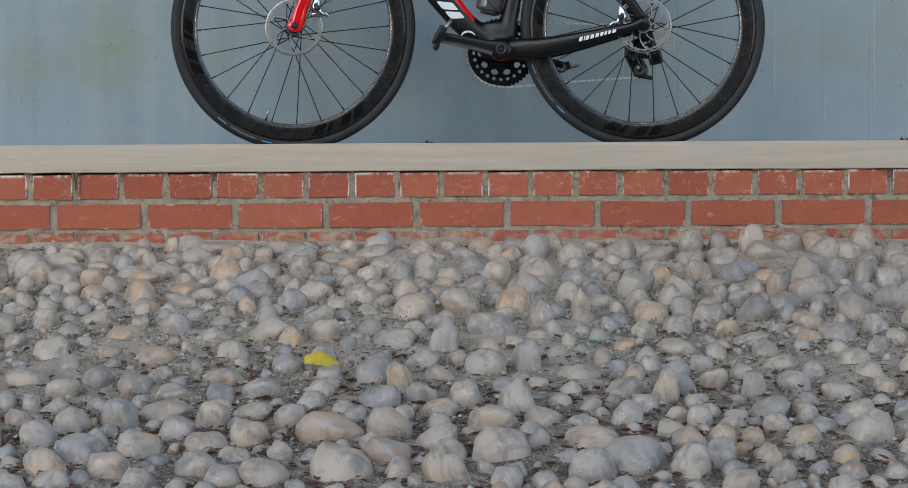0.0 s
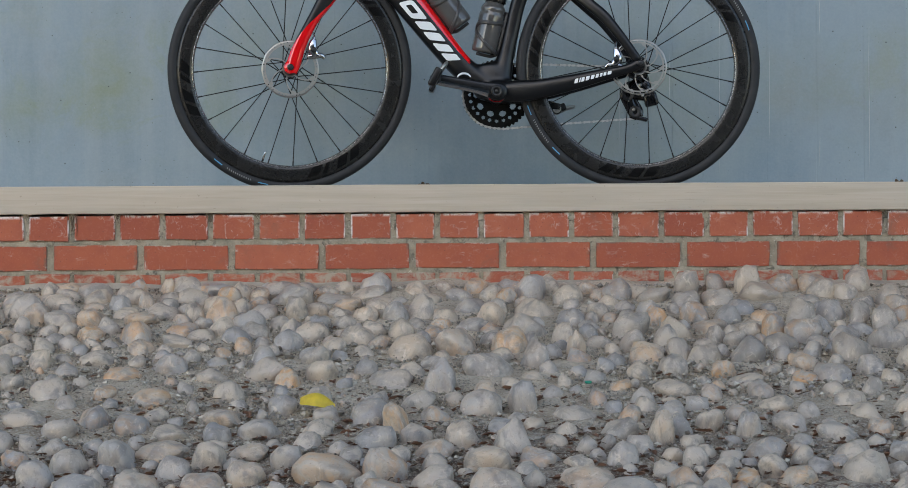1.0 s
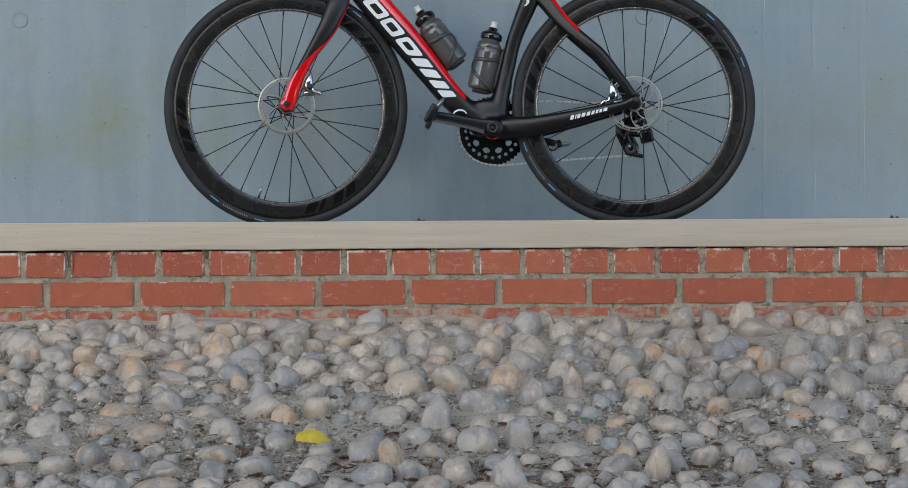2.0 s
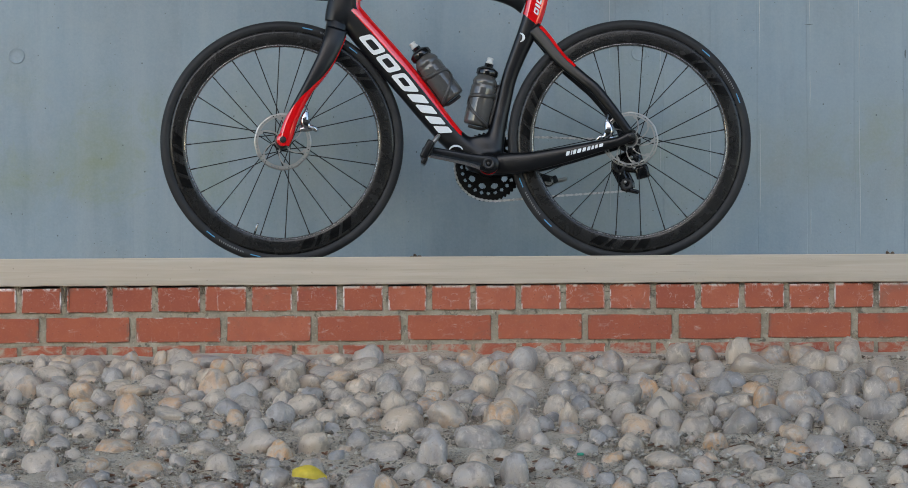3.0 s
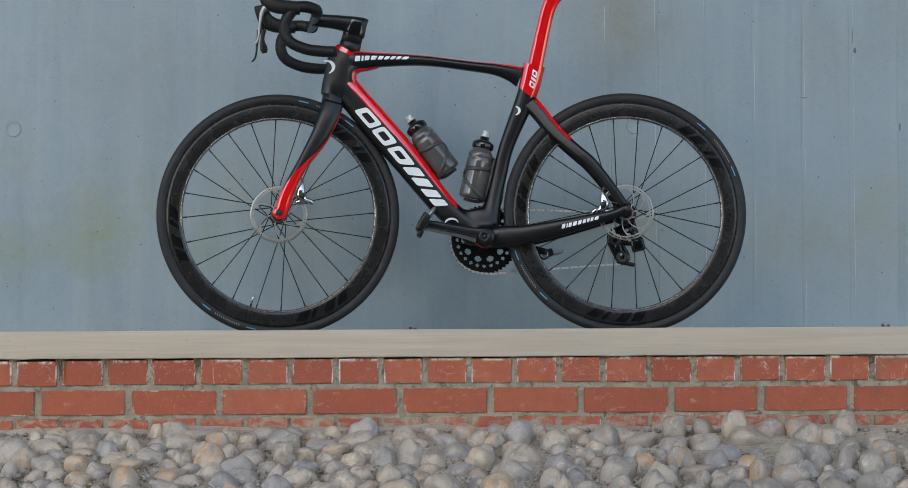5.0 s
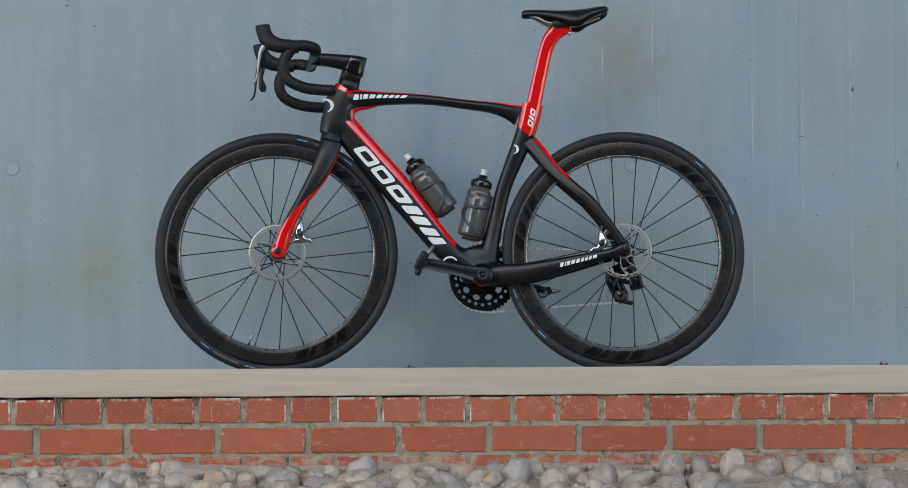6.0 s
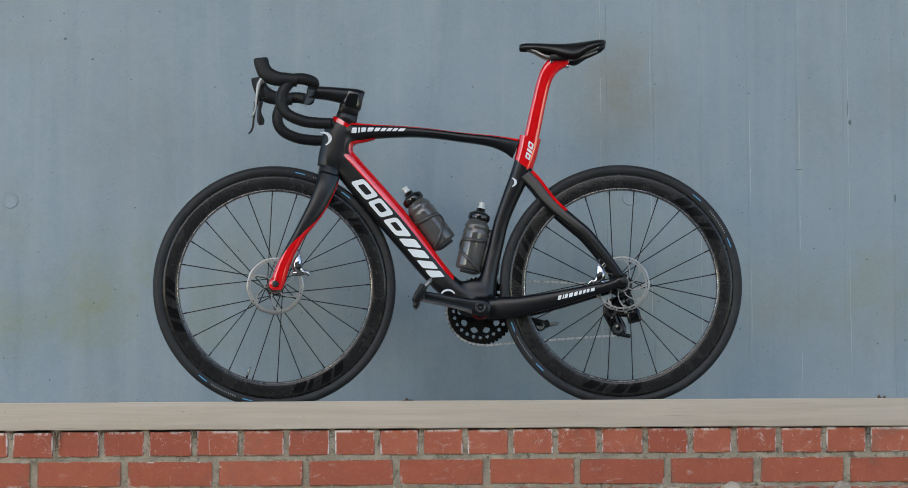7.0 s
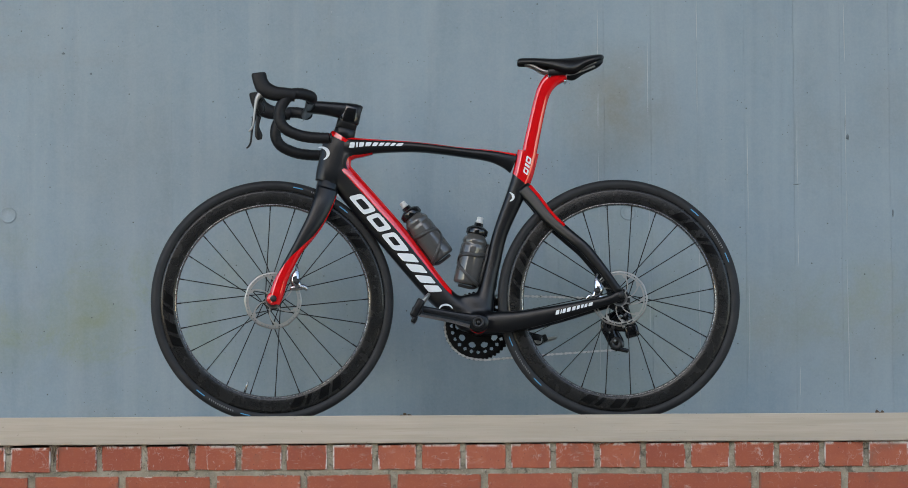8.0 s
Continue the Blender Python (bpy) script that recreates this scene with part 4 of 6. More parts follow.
bike_part("white_crescent", crescent(0.020, 0.007, 10, 185, -0.0365, at(-0.024, 0, 0.308)), WHITE, down_tube, "white crescent badge")

# ---- fork, steered slightly towards the camera's side ----
crown = Tube([(-0.350, 0.680, 0.032, 0.027), (-0.357, 0.660, 0.032, 0.034), (-0.362, 0.632, 0.029, 0.040)], 2.6)
fork = bike_part("fork", crown.solid(24), BLACK, None, "black fork crown", STEER)
for side in (-1, 1):
    blade = Tube([(-0.358, 0.655, 0.031, 0.016, side * 0.026), (-0.370, 0.615, 0.029, 0.0125, side * 0.040), (-0.389, 0.570, 0.0265, 0.011, side * 0.047), (-0.411, 0.532, 0.0225, 0.0105, side * 0.051),
                  (-0.441, 0.485, 0.0165, 0.010, side * 0.054), (-0.466, 0.440, 0.0160, 0.010, side * 0.056), (-0.488, 0.394, 0.0175, 0.010, side * 0.057), (-0.502, 0.350, 0.0190, 0.011, side * 0.057), (-0.509, 0.326, 0.015, 0.010, side * 0.057)])
    fork_blade = bike_part("fork_blade", blade.solid(20), BLACK, fork, "black fork blade", STEER)
    reach = (lambda w: 26 + 24 * w + 112 * max(0.0, (w - 0.48) / 0.52))
    bike_part("red_tip", blade.patch(0.05, 0.76, lambda w: -reach(w), lambda w: reach(w), 0.0007, 40, 24), RED, fork, "gloss red fork edge", STEER)
    bike_part("red_tip", blade.patch(0.755, 1.0, 0, 360, 0.0008, 14, 32), RED, fork, "gloss red fork tip", STEER)
    foot = moved(turned([(0.004, -0.004), (0.0175, -0.0035), (0.0185, 0.0), (0.0175, 0.006), (0.004, 0.006)], 28), at(FRONT_X, side * 0.063, WHEEL_R + 0.002))
    bike_part("dropout", foot, RED, fork, "gloss red dropout", STEER)
    nut = moved(turned([(0.0035, -0.004), (0.009, -0.003), (0.0095, 0.003), (0.0035, 0.004)], 20), at(FRONT_X, side * 0.068, WHEEL_R + 0.002))
    bike_part("axle_end", nut, DARKSTEEL, fork, "dark axle end", STEER)

# ---- stem, spacers and bars ----
for k, tall in enumerate((0.50, 0.48)):
    w0 = (0.0, 0.51)[k]
    lift = [Vector((-0.314, 0.794)).lerp(Vector((-0.298, 0.856)), w) for w in (w0 + 0.001, w0 + 0.010, w0 + tall - 0.010, w0 + tall - 0.001)]
    deep = 0.0305 - 0.0025 * w0
    ring = Tube([(p.x, p.y, deep - (0.0005 if q in (0, 3) else 0.0), 0.0205 - (0.0005 if q in (0, 3) else 0.0)) for q, p in enumerate(lift)], 3.0, 1)
    bike_part("spacer", ring.solid(24), PLASTIC, None, "black aero headset spacer", STEER)
stem_tube = Tube([(-0.264, 0.866, 0.024, 0.018), (-0.280, 0.871, 0.0265, 0.021), (-0.31, 0.877, 0.0235, 0.020), (-0.36, 0.884, 0.0195, 0.020), (-0.415, 0.888, 0.0175, 0.021)], 2.8)
stem = bike_part("stem", stem_tube.solid(20), PLASTIC, None, "black one-piece stem", STEER)
bike_part("stem_cap", stem_tube.patch(0.03, 0.16, 200, 290, 0.001, 5, 6), DARKSTEEL, stem, "dark grey stem cap", STEER)
cap_block = Tube([(-0.2985, 0.842, 0.0285, 0.0208), (-0.2965, 0.850, 0.0300, 0.0218), (-0.2905, 0.874, 0.0285, 0.0214), (-0.2875, 0.887, 0.0265, 0.0200), (-0.2868, 0.8895, 0.0240, 0.0170)], 3.4, 4)
bike_part("steerer_cap", cap_block.solid(28), GLOSSBLACK, stem, "glossy black steerer cap", STEER)
bars = [(-0.410, -0.170, 0.888), (-0.409, -0.10, 0.889), (-0.408, 0.0, 0.888), (-0.409, 0.10, 0.889), (-0.410, 0.170, 0.888)]
bar = bike_part("handlebar", pipe(bars, 0.0165, 14, 5, 0.75), PLASTIC, None, "black aero drop handlebar", STEER)
for side in (-1, 1):
    y = side * 0.2
    drop = pipe([(-0.408, side * 0.160, 0.888), (-0.414, side * 0.188, 0.892), (-0.442, y, 0.898), (-0.470, y, 0.893), (-0.495, y, 0.860), (-0.498, y, 0.826), (-0.481, side * 0.203, 0.799), (-0.441, side * 0.206, 0.781), (-0.400, side * 0.208, 0.775), (-0.362, side * 0.210, 0.774)],
                [0.0160, 0.0160, 0.0160, 0.0155, 0.0155, 0.0155, 0.0155, 0.0155, 0.0155, 0.015], 14, 12)
    wraps = list(drop.verts)
    for k in range(0, len(wraps), 14):       # each turn of the tape overlaps the last one
        ring = wraps[k:k + 14]
        middle = sum((v.co for v in ring), Vector()) / 14
        for q, v in enumerate(ring):
            v.co = middle + (v.co - middle) * (0.985 + 0.055 * ((k / 14 + q / 14) % 4) / 4)
    bike_part("drop", drop, TAPE, bar, "wrapped black tape on the handlebar drop", STEER)
    bike_part("end_plug", moved(turned([(0.004, -0.002), (0.014, -0.001), (0.015, 0.003), (0.011, 0.005)], 20), at(-0.360, side * 0.210, 0.774) @ Matrix.Rotation(radians(-90), 4, "Z")), PLASTIC, bar, "bar end plug", STEER)
    hood_tube = Tube([(-0.455, 0.893, 0.0175, 0.017, y), (-0.480, 0.896, 0.0185, 0.018, y), (-0.512, 0.898, 0.0205, 0.018, y), (-0.538, 0.910, 0.0225, 0.017, side * 0.198), (-0.550, 0.930, 0.0205, 0.016, side * 0.196), (-0.555, 0.949, 0.0205, 0.015, side * 0.195), (-0.556, 0.955, 0.0185, 0.012, side * 0.195)])
    hood = bike_part("brake_hood", hood_tube.solid(18), TAPE, None, "black rubber brake hood", STEER)
    lever = Tube([(-0.549, 0.897, 0.010, 0.007, y), (-0.561, 0.880, 0.006, 0.006, y), (-0.567, 0.845, 0.0034, 0.005, y), (-0.570, 0.815, 0.0030, 0.005, y), (-0.575, 0.800, 0.003, 0.004, y), (-0.583, 0.792, 0.0022, 0.004, y)])
    bike_part("brake_lever", lever.solid(12), STEEL if side < 0 else PLASTIC, hood, "slim brake lever", STEER)
    tip = 0.0 if side > 0 else 0.030
    paddle = Tube([(-0.548, 0.885, 0.008, 0.005, y - side * 0.012), (-0.552, 0.855 + tip * 0.6, 0.006, 0.005, y - side * 0.012), (-0.548, 0.830 + tip, 0.011, 0.004, y - side * 0.012), (-0.545, 0.816 + tip, 0.007, 0.003, y - side * 0.012)])
    bike_part("shift_paddle", paddle.solid(10), PLASTIC, hood, "black shift paddle", STEER)

# ---- seat post and saddle ----
post = Tube([(0.2125, 0.745, 0.0215, 0.012), (0.2240, 0.800, 0.0210, 0.0115), (0.2385, 0.865, 0.0200, 0.011), (0.2500, 0.911, 0.0200, 0.011), (0.2630, 0.943, 0.0215, 0.012), (0.281, 0.964, 0.0225, 0.014), (0.303, 0.973, 0.0200, 0.016), (0.322, 0.974, 0.0160, 0.015)], 2.7)
seat_post = bike_part("seat_post", post.solid(40), RED, None, "gloss red aero seat post")
for x, z in ((0.318, 0.958), (0.273, 0.972)):
    bike_part("clamp_bolt", moved(turned([(0.001, -0.019), (0.004, -0.0185), (0.0045, -0.016), (0.0045, 0.016), (0.001, 0.019)], 12), at(x, 0, z)), CHROME, seat_post, "silver clamp bolt")


def build_saddle():
    """Lengthwise sections of x, top, skirt, half width."""
    rows = smooth_path([(0.182, 1.017, 1.009, 0.011), (0.190, 1.0255, 1.005, 0.017), (0.230, 1.0265, 1.004, 0.021), (0.280, 1.0245, 0.992, 0.029), (0.320, 1.0250, 0.974, 0.042),
                        (0.345, 1.0265, 0.972, 0.054), (0.372, 1.0285, 0.990, 0.063), (0.400, 1.0315, 1.003, 0.066), (0.418, 1.0325, 1.011, 0.056), (0.427, 1.030, 1.018, 0.036)], 5)
    bm = bmesh.new()
    rings = []
    for x, t, s, w in rows:
        ring = []
        for k in range(15):                  # over the top from one skirt to the other
            a = math.pi * k / 14
            c = -math.cos(a)
            ring.append(bm.verts.new((x, w * math.copysign(abs(c) ** 0.8, c), s + (t - s) * math.sin(a) ** 0.55 - (0.004 * math.exp(-(c / 0.16) ** 2)))))
        for k in range(13, 0, -1):           # hollow underside
            a = math.pi * k / 14
            c = -math.cos(a)
            ring.append(bm.verts.new((x, (w - 0.004) * math.copysign(abs(c) ** 0.8, c), s + (t - s - 0.008) * 0.8 * math.sin(a) ** 0.7)))
        rings.append(ring)
    n = len(rings[0])
    for a, b in zip(rings, rings[1:]):
        for k in range(n):
            bm.faces.new((a[k], a[(k + 1) % n], b[(k + 1) % n], b[k]))
    for r in (rings[0], rings[-1]):
        bm.faces.new(r)
    bmesh.ops.recalc_face_normals(bm, faces=bm.faces)
    return bm


saddle = bike_part("saddle", build_saddle(), PLASTIC, None, "slim black racing saddle")
for side in (-1, 1):
    rail = pipe([(0.204, side * 0.012, 1.010), (0.228, side * 0.018, 1.001), (0.262, side * 0.022, 0.985), (0.325, side * 0.022, 0.983), (0.365, side * 0.026, 0.994), (0.405, side * 0.034, 1.010)], 0.0038, 8, 5)
    bike_part("saddle_rail", rail, STEEL, saddle, "dull steel saddle rail")
bike_part("rail_clamp", box((0.268, -0.028, 0.974), (0.322, 0.028, 0.992), 0.004), PLASTIC, saddle, "black rail clamp")

# ---- cranks, chainrings, chain and gears ----
BB = (0.067, 0.268)
arm = Tube([(0.094, 0.263, 0.010, 0.006, -0.070), (0.086, 0.2645, 0.021, 0.008, -0.070), (0.067, 0.268, 0.0245, 0.009, -0.071), (0.040, 0.2735, 0.0205, 0.008, -0.073), (0.000, 0.282, 0.0170, 0.007, -0.077), (-0.060, 0.2935, 0.0160, 0.0065, -0.081), (-0.100, 0.301, 0.0150, 0.0065, -0.083), (-0.113, 0.3035, 0.010, 0.005, -0.083)], 3.0)
crank_arm = bike_part("crank_arm", arm.solid(16), BLACK, None, "black crank arm")
bike_part("crank_edge", arm.patch(0.40, 0.88, -86, -14, 0.0006, 20, 8), CHROME, crank_arm, "bare grey lower edge")
bike_part("crank_bolt", moved(turned([(0.0075, -0.002), (0.0125, -0.003), (0.0165, -0.002), (0.0165, 0.002), (0.0075, 0.002)], 28, True), at(BB[0], -0.081, BB[1])), DARKSTEEL, crank_arm, "dark steel crank bolt ring")
bike_part("bearing_seal", moved(turned([(0.0255, -0.0545), (0.0270, -0.0545), (0.0270, -0.0500), (0.0255, -0.0500)], 40, True), at(BB[0], 0, BB[1] - 0.0022)), RED, crank_arm, "thin red bearing seal")
bike_part("crank_cap", moved(turned([(0.001, -0.001), (0.0075, -0.001), (0.0075, 0.001), (0.001, 0.001)], 6), at(BB[0], -0.080, BB[1])), DARKSTEEL, crank_arm, "dark bolt socket")
far_arm = Tube([(0.045, 0.272, 0.018, 0.007, 0.073), (0.067, 0.268, 0.022, 0.008, 0.073), (0.120, 0.258, 0.0150, 0.007, 0.078), (0.200, 0.243, 0.0135, 0.0065, 0.083), (0.247, 0.234, 0.010, 0.006, 0.083)], 3.0)
bike_part("crank_arm", far_arm.solid(14), BLACK, None, "black crank arm")


def build_pedal(x, z, y0, side, tilt):
    """A clipless pedal: an axle, a solid body, a front claw and a rear bail."""
    body = moved(box((-0.024, -0.028, -0.009), (0.022, 0.028, 0.009), 0.005), KEEP)
    claw = pipe([(-0.020, -0.022, 0.004), (-0.036, -0.016, 0.007), (-0.043, 0.0, 0.008), (-0.036, 0.016, 0.007), (-0.020, 0.022, 0.004)], 0.0042, 8, 4)
    bail = box((0.016, -0.024, 0.000), (0.034, 0.024, 0.012), 0.004)
    m = at(x, y0 + side * 0.042, z) @ Matrix.Rotation(radians(tilt), 4, "Y") @ Matrix.Scale(1.18, 4)
    axle = moved(pipe([(0, -side * 0.044, 0), (0, -side * 0.02, 0)], 0.0065, 10, 1), KEEP)
    pedal = bike_part("pedal", join(body, bail), PLASTIC, None, "black clipless pedal", m)
    bike_part("pedal_claw", claw, STEEL, pedal, "dark metal pedal claw", m)
    bike_part("pedal_axle", axle, STEEL, pedal, "steel pedal axle", m)
    barrel = turned([(0.006, -0.0425), (0.0095, -0.0425), (0.0125, -0.040), (0.0130, -0.026), (0.006, -0.024)], 24)
    bike_part("pedal_barrel", moved(barrel, Matrix.Diagonal((1, side, 1, 1))), DARKSTEEL, pedal, "dark round pedal barrel", m)
    washer = turned([(0.0068, -0.0434), (0.0082, -0.0440), (0.0096, -0.0436), (0.0098, -0.0424)], 24)
    bike_part("axle_washer", moved(washer, Matrix.Diagonal((1, side, 1, 1))), STEEL, pedal, "grey steel washer", m)


build_pedal(-0.103, 0.3015, -0.088, -1, 118)
build_pedal(0.238, 0.229, 0.088, 1, 158)


def chainring(teeth, radius, thick, y):
    """A toothed ring whose web is pierced by a row of small ovals and a row of larger round windows."""
    n, bm = teeth * 4, bmesh.new()
    radii = [radius, radius - 0.010] + [radius - 0.010 - 0.0026 * k for k in range(1, 18)] + [0.020]
    v = {}
    for s, yy in ((0, y - thick), (1, y + thick)):
        for j, r in enumerate(radii):
            for k in range(n):
                a = 2 * math.pi * k / n
                rr = r + ((0.0035, 0.0012, -0.0020, 0.0012)[k % 4] if j == 0 else 0.0)
                v[s, j, k] = bm.verts.new((rr * math.cos(a), yy, rr * math.sin(a)))
    for j in range(len(radii) - 1):
        for k in range(n):
            q = (k + 1) % n
            r, a = (radii[j] + radii[j + 1]) / 2, 360 * (k + 0.5) / n
            hole = False
            for row_r, count, rad, arc in ((0.0745, 24, 0.0042, 0.0052), (0.0565, 10, 0.0076, 0.0098)):
                off = (a + 180 / count) % (360 / count) - 180 / count
                hole = hole or ((r - row_r) / rad) ** 2 + (radians(off) * row_r / arc) ** 2 < 1
            if hole:
                continue
            bm.faces.new((v[0, j, k], v[0, j + 1, k], v[0, j + 1, q], v[0, j, q]))
            bm.faces.new((v[1, j, k], v[1, j, q], v[1, j + 1, q], v[1, j + 1, k]))
    for k in range(n):
        q = (k + 1) % n
        bm.faces.new((v[0, 0, k], v[0, 0, q], v[1, 0, q], v[1, 0, k]))
    bmesh.ops.delete(bm, geom=[x for x in bm.verts if not x.link_faces], context="VERTS")
    bmesh.ops.recalc_face_normals(bm, faces=bm.faces)
    return moved(bm, at(BB[0], 0, BB[1]))


bike_part("chainring", chainring(48, 0.0950, 0.0018, 0.047), RINGBLACK, None, "large black chainring")
small = turned([(0.0675, 0.039), (0.0700, 0.039), (0.0700, 0.042), (0.0675, 0.042)], 70, True)
for v in small.verts:
    if math.hypot(v.co.x, v.co.z) > 0.07 and round(math.atan2(v.co.z, v.co.x) * 35 / math.pi) % 2:
        v.co.x, v.co.z = v.co.x * 1.045, v.co.z * 1.045
bike_part("chainring", moved(small, at(BB[0], 0, BB[1])), RINGBLACK, None, "small black chainring")

for k in range(10):
    r = 0.034 - 0.0017 * k
    cog = moved(turned([(r - 0.008, 0.012 + 0.0037 * k), (r, 0.012 + 0.0037 * k), (r, 0.0135 + 0.0037 * k), (r - 0.008, 0.0135 + 0.0037 * k)], 44, True), at(REAR_X, 0, WHEEL_R))
    if k == 0:
        cassette = bike_part("cassette", cog, DARKSTEEL, None, "dark steel gear cassette")
    else:
        bike_part("cog", cog, DARKSTEEL, cassette)
cage = Tube([(0.426, 0.290, 0.010, 0.003, 0.030), (0.431, 0.264, 0.018, 0.003, 0.030), (0.440, 0.238, 0.016, 0.003, 0.030), (0.454, 0.212, 0.016, 0.003, 0.030), (0.464, 0.198, 0.009, 0.003, 0.030)])
knuckle = moved(box((-0.019, 0.022, -0.020), (0.019, 0.056, 0.016), 0.006), at(0.500, 0, 0.252) @ Matrix.Rotation(radians(-14), 4, "Y"))
link_arm = Tube([(0.508, 0.258, 0.016, 0.010, 0.042), (0.482, 0.268, 0.020, 0.011, 0.044), (0.455, 0.268, 0.018, 0.009, 0.044), (0.436, 0.260, 0.010, 0.006, 0.040)])
hanger = Tube([(0.466, 0.330, 0.014, 0.006, 0.050), (0.470, 0.312, 0.020, 0.008, 0.050), (0.476, 0.292, 0.026, 0.010, 0.048), (0.474, 0.272, 0.026, 0.010, 0.046)], 2.8)
side_arm = Tube([(0.478, 0.300, 0.012, 0.009, 0.046), (0.452, 0.288, 0.018, 0.010, 0.044), (0.432, 0.280, 0.016, 0.009, 0.040), (0.424, 0.270, 0.010, 0.006, 0.036)], 2.8)
rear_plate = Tube([(0.440, 0.262, 0.014, 0.003, 0.044), (0.450, 0.238, 0.019, 0.003, 0.044), (0.460, 0.214, 0.021, 0.003, 0.044), (0.468, 0.200, 0.014, 0.003, 0.044)], 2.8)
mech = bike_part("rear_derailleur", join(cage.solid(12), link_arm.solid(12), hanger.solid(16), side_arm.solid(16), rear_plate.solid(12)), GLOSSBLACK, None, "black electronic rear derailleur")
for px, pz, pr in ((0.478, 0.262, 0.0045), (0.446, 0.276, 0.0045), (0.470, 0.292, 0.005), (0.437, 0.246, 0.003), (0.452, 0.222, 0.0045)):
    bike_part("pivot_pin", moved(turned([(0.0004, 0.024), (pr * 0.8, 0.024), (pr, 0.0255), (pr, 0.040), (0.0004, 0.040)], 14), at(px, 0, pz)), STEEL, mech, "small steel pivot pin")
bike_part("derailleur_battery", knuckle, GLOSSBLACK, mech, "black battery block")
bike_part("derailleur_foot", moved(box((-0.026, 0.028, -0.006), (0.026, 0.046, 0.006), 0.005), at(0.466, 0, 0.199) @ Matrix.Rotation(radians(12), 4, "Y")), GLOSSBLACK, mech, "glossy black cage foot")


def pulley(teeth, r):
    bm = turned([(0.006, 0.0335), (r - 0.003, 0.0335), (r, 0.0345), (r, 0.0365), (r - 0.003, 0.0375), (0.006, 0.0375)], teeth * 2, True)
    for v in bm.verts:
        if math.hypot(v.co.x, v.co.z) > r * 0.95 and round(math.atan2(v.co.z, v.co.x) * teeth / math.pi) % 2:
            v.co.x, v.co.z = v.co.x * 1.14, v.co.z * 1.14
    return bm


for x, z in ((0.436, 0.264), (0.456, 0.216)):
    bike_part("pulley", moved(pulley(12, 0.0165), at(x, -0.0075, z)), DARKSTEEL, mech, "toothed black pulley")


def chain_run(points, outer, step=0.0127):
    """Links along a line: outer plates and narrow inner plates by turns, with open eyes."""
    pts = [Vector(p) for p in points]
    lengths = [(b - a).length for a, b in zip(pts, pts[1:])]
    total, out, k = sum(lengths), [], 0
    d = 0.0
    while d < total - step * 0.5:
        rest, i = d + step / 2, 0
        while i < len(lengths) - 1 and rest > lengths[i]:
            rest -= lengths[i]
            i += 1
        t = (pts[i + 1] - pts[i]).normalized()
        c = pts[i] + t * rest
        turn = Matrix.Rotation(-math.atan2(t.z, t.x), 4, "Y")
        w = 0.0032 if k % 2 else 0.0022
        for yy in (-w, w) if (k % 2 == 1) == outer else ():
            # a waisted plate with two round ends
            outline = [(0.0066 + 0.0034 * math.cos(a), 0.0034 * math.sin(a)) for a in [radians(-120 + 40 * q) for q in range(7)]]
            outline += [(0.0, 0.0020)] + [(-x, z) for x, z in reversed(outline)] + [(0.0, -0.0020)]
            plate = bmesh.new()
            rims = [[plate.verts.new((x, yy + d, z)) for x, z in outline] for d in (-0.0005, 0.0005)]
            plate.faces.new(rims[0])
            plate.faces.new(rims[1])
            for q in range(len(outline)):
                o = (q + 1) % len(outline)
                plate.faces.new((rims[0][q], rims[0][o], rims[1][o], rims[1][q]))
            bmesh.ops.recalc_face_normals(plate, faces=plate.faces)
            out.append(moved(plate, at(*c) @ turn))
        if outer:
            out.append(moved(turned([(0.0004, -0.0042), (0.0017, -0.0042), (0.0017, 0.0042), (0.0004, 0.0042)], 8), at(*(c + t * step / 2))))
        d += step
        k += 1
    return join(*out)


around = []
for k in range(13):
    a = radians(95 + 170 * k / 12)
    reach_r = 0.0950 - 0.006 * max(0, 3 - k) / 3
    around.append((BB[0] + reach_r * math.cos(a), 0.047, BB[1] + reach_r * math.sin(a)))
run = [(REAR_X - 0.012, 0.034, WHEEL_R + 0.004)] + around + [(BB[0] + 0.02, 0.047, BB[1] - 0.097), (0.250, 0.042, 0.184), (0.452, 0.036, 0.197)]
chain = bike_part("chain", chain_run(run, True), CHAIN, None, "oily silver chain", smooth=False)
bike_part("inner_link_plates", chain_run(run, False), DARKCHAIN, chain, "dark inner chain plates", smooth=False)
front_mech = Tube([(0.118, 0.405, 0.006, 0.005, 0.035), (0.105, 0.370, 0.012, 0.007, 0.042), (0.085, 0.362, 0.010, 0.006, 0.046)])
bike_part("front_derailleur", front_mech.solid(10), PLASTIC, None, "black front derailleur")

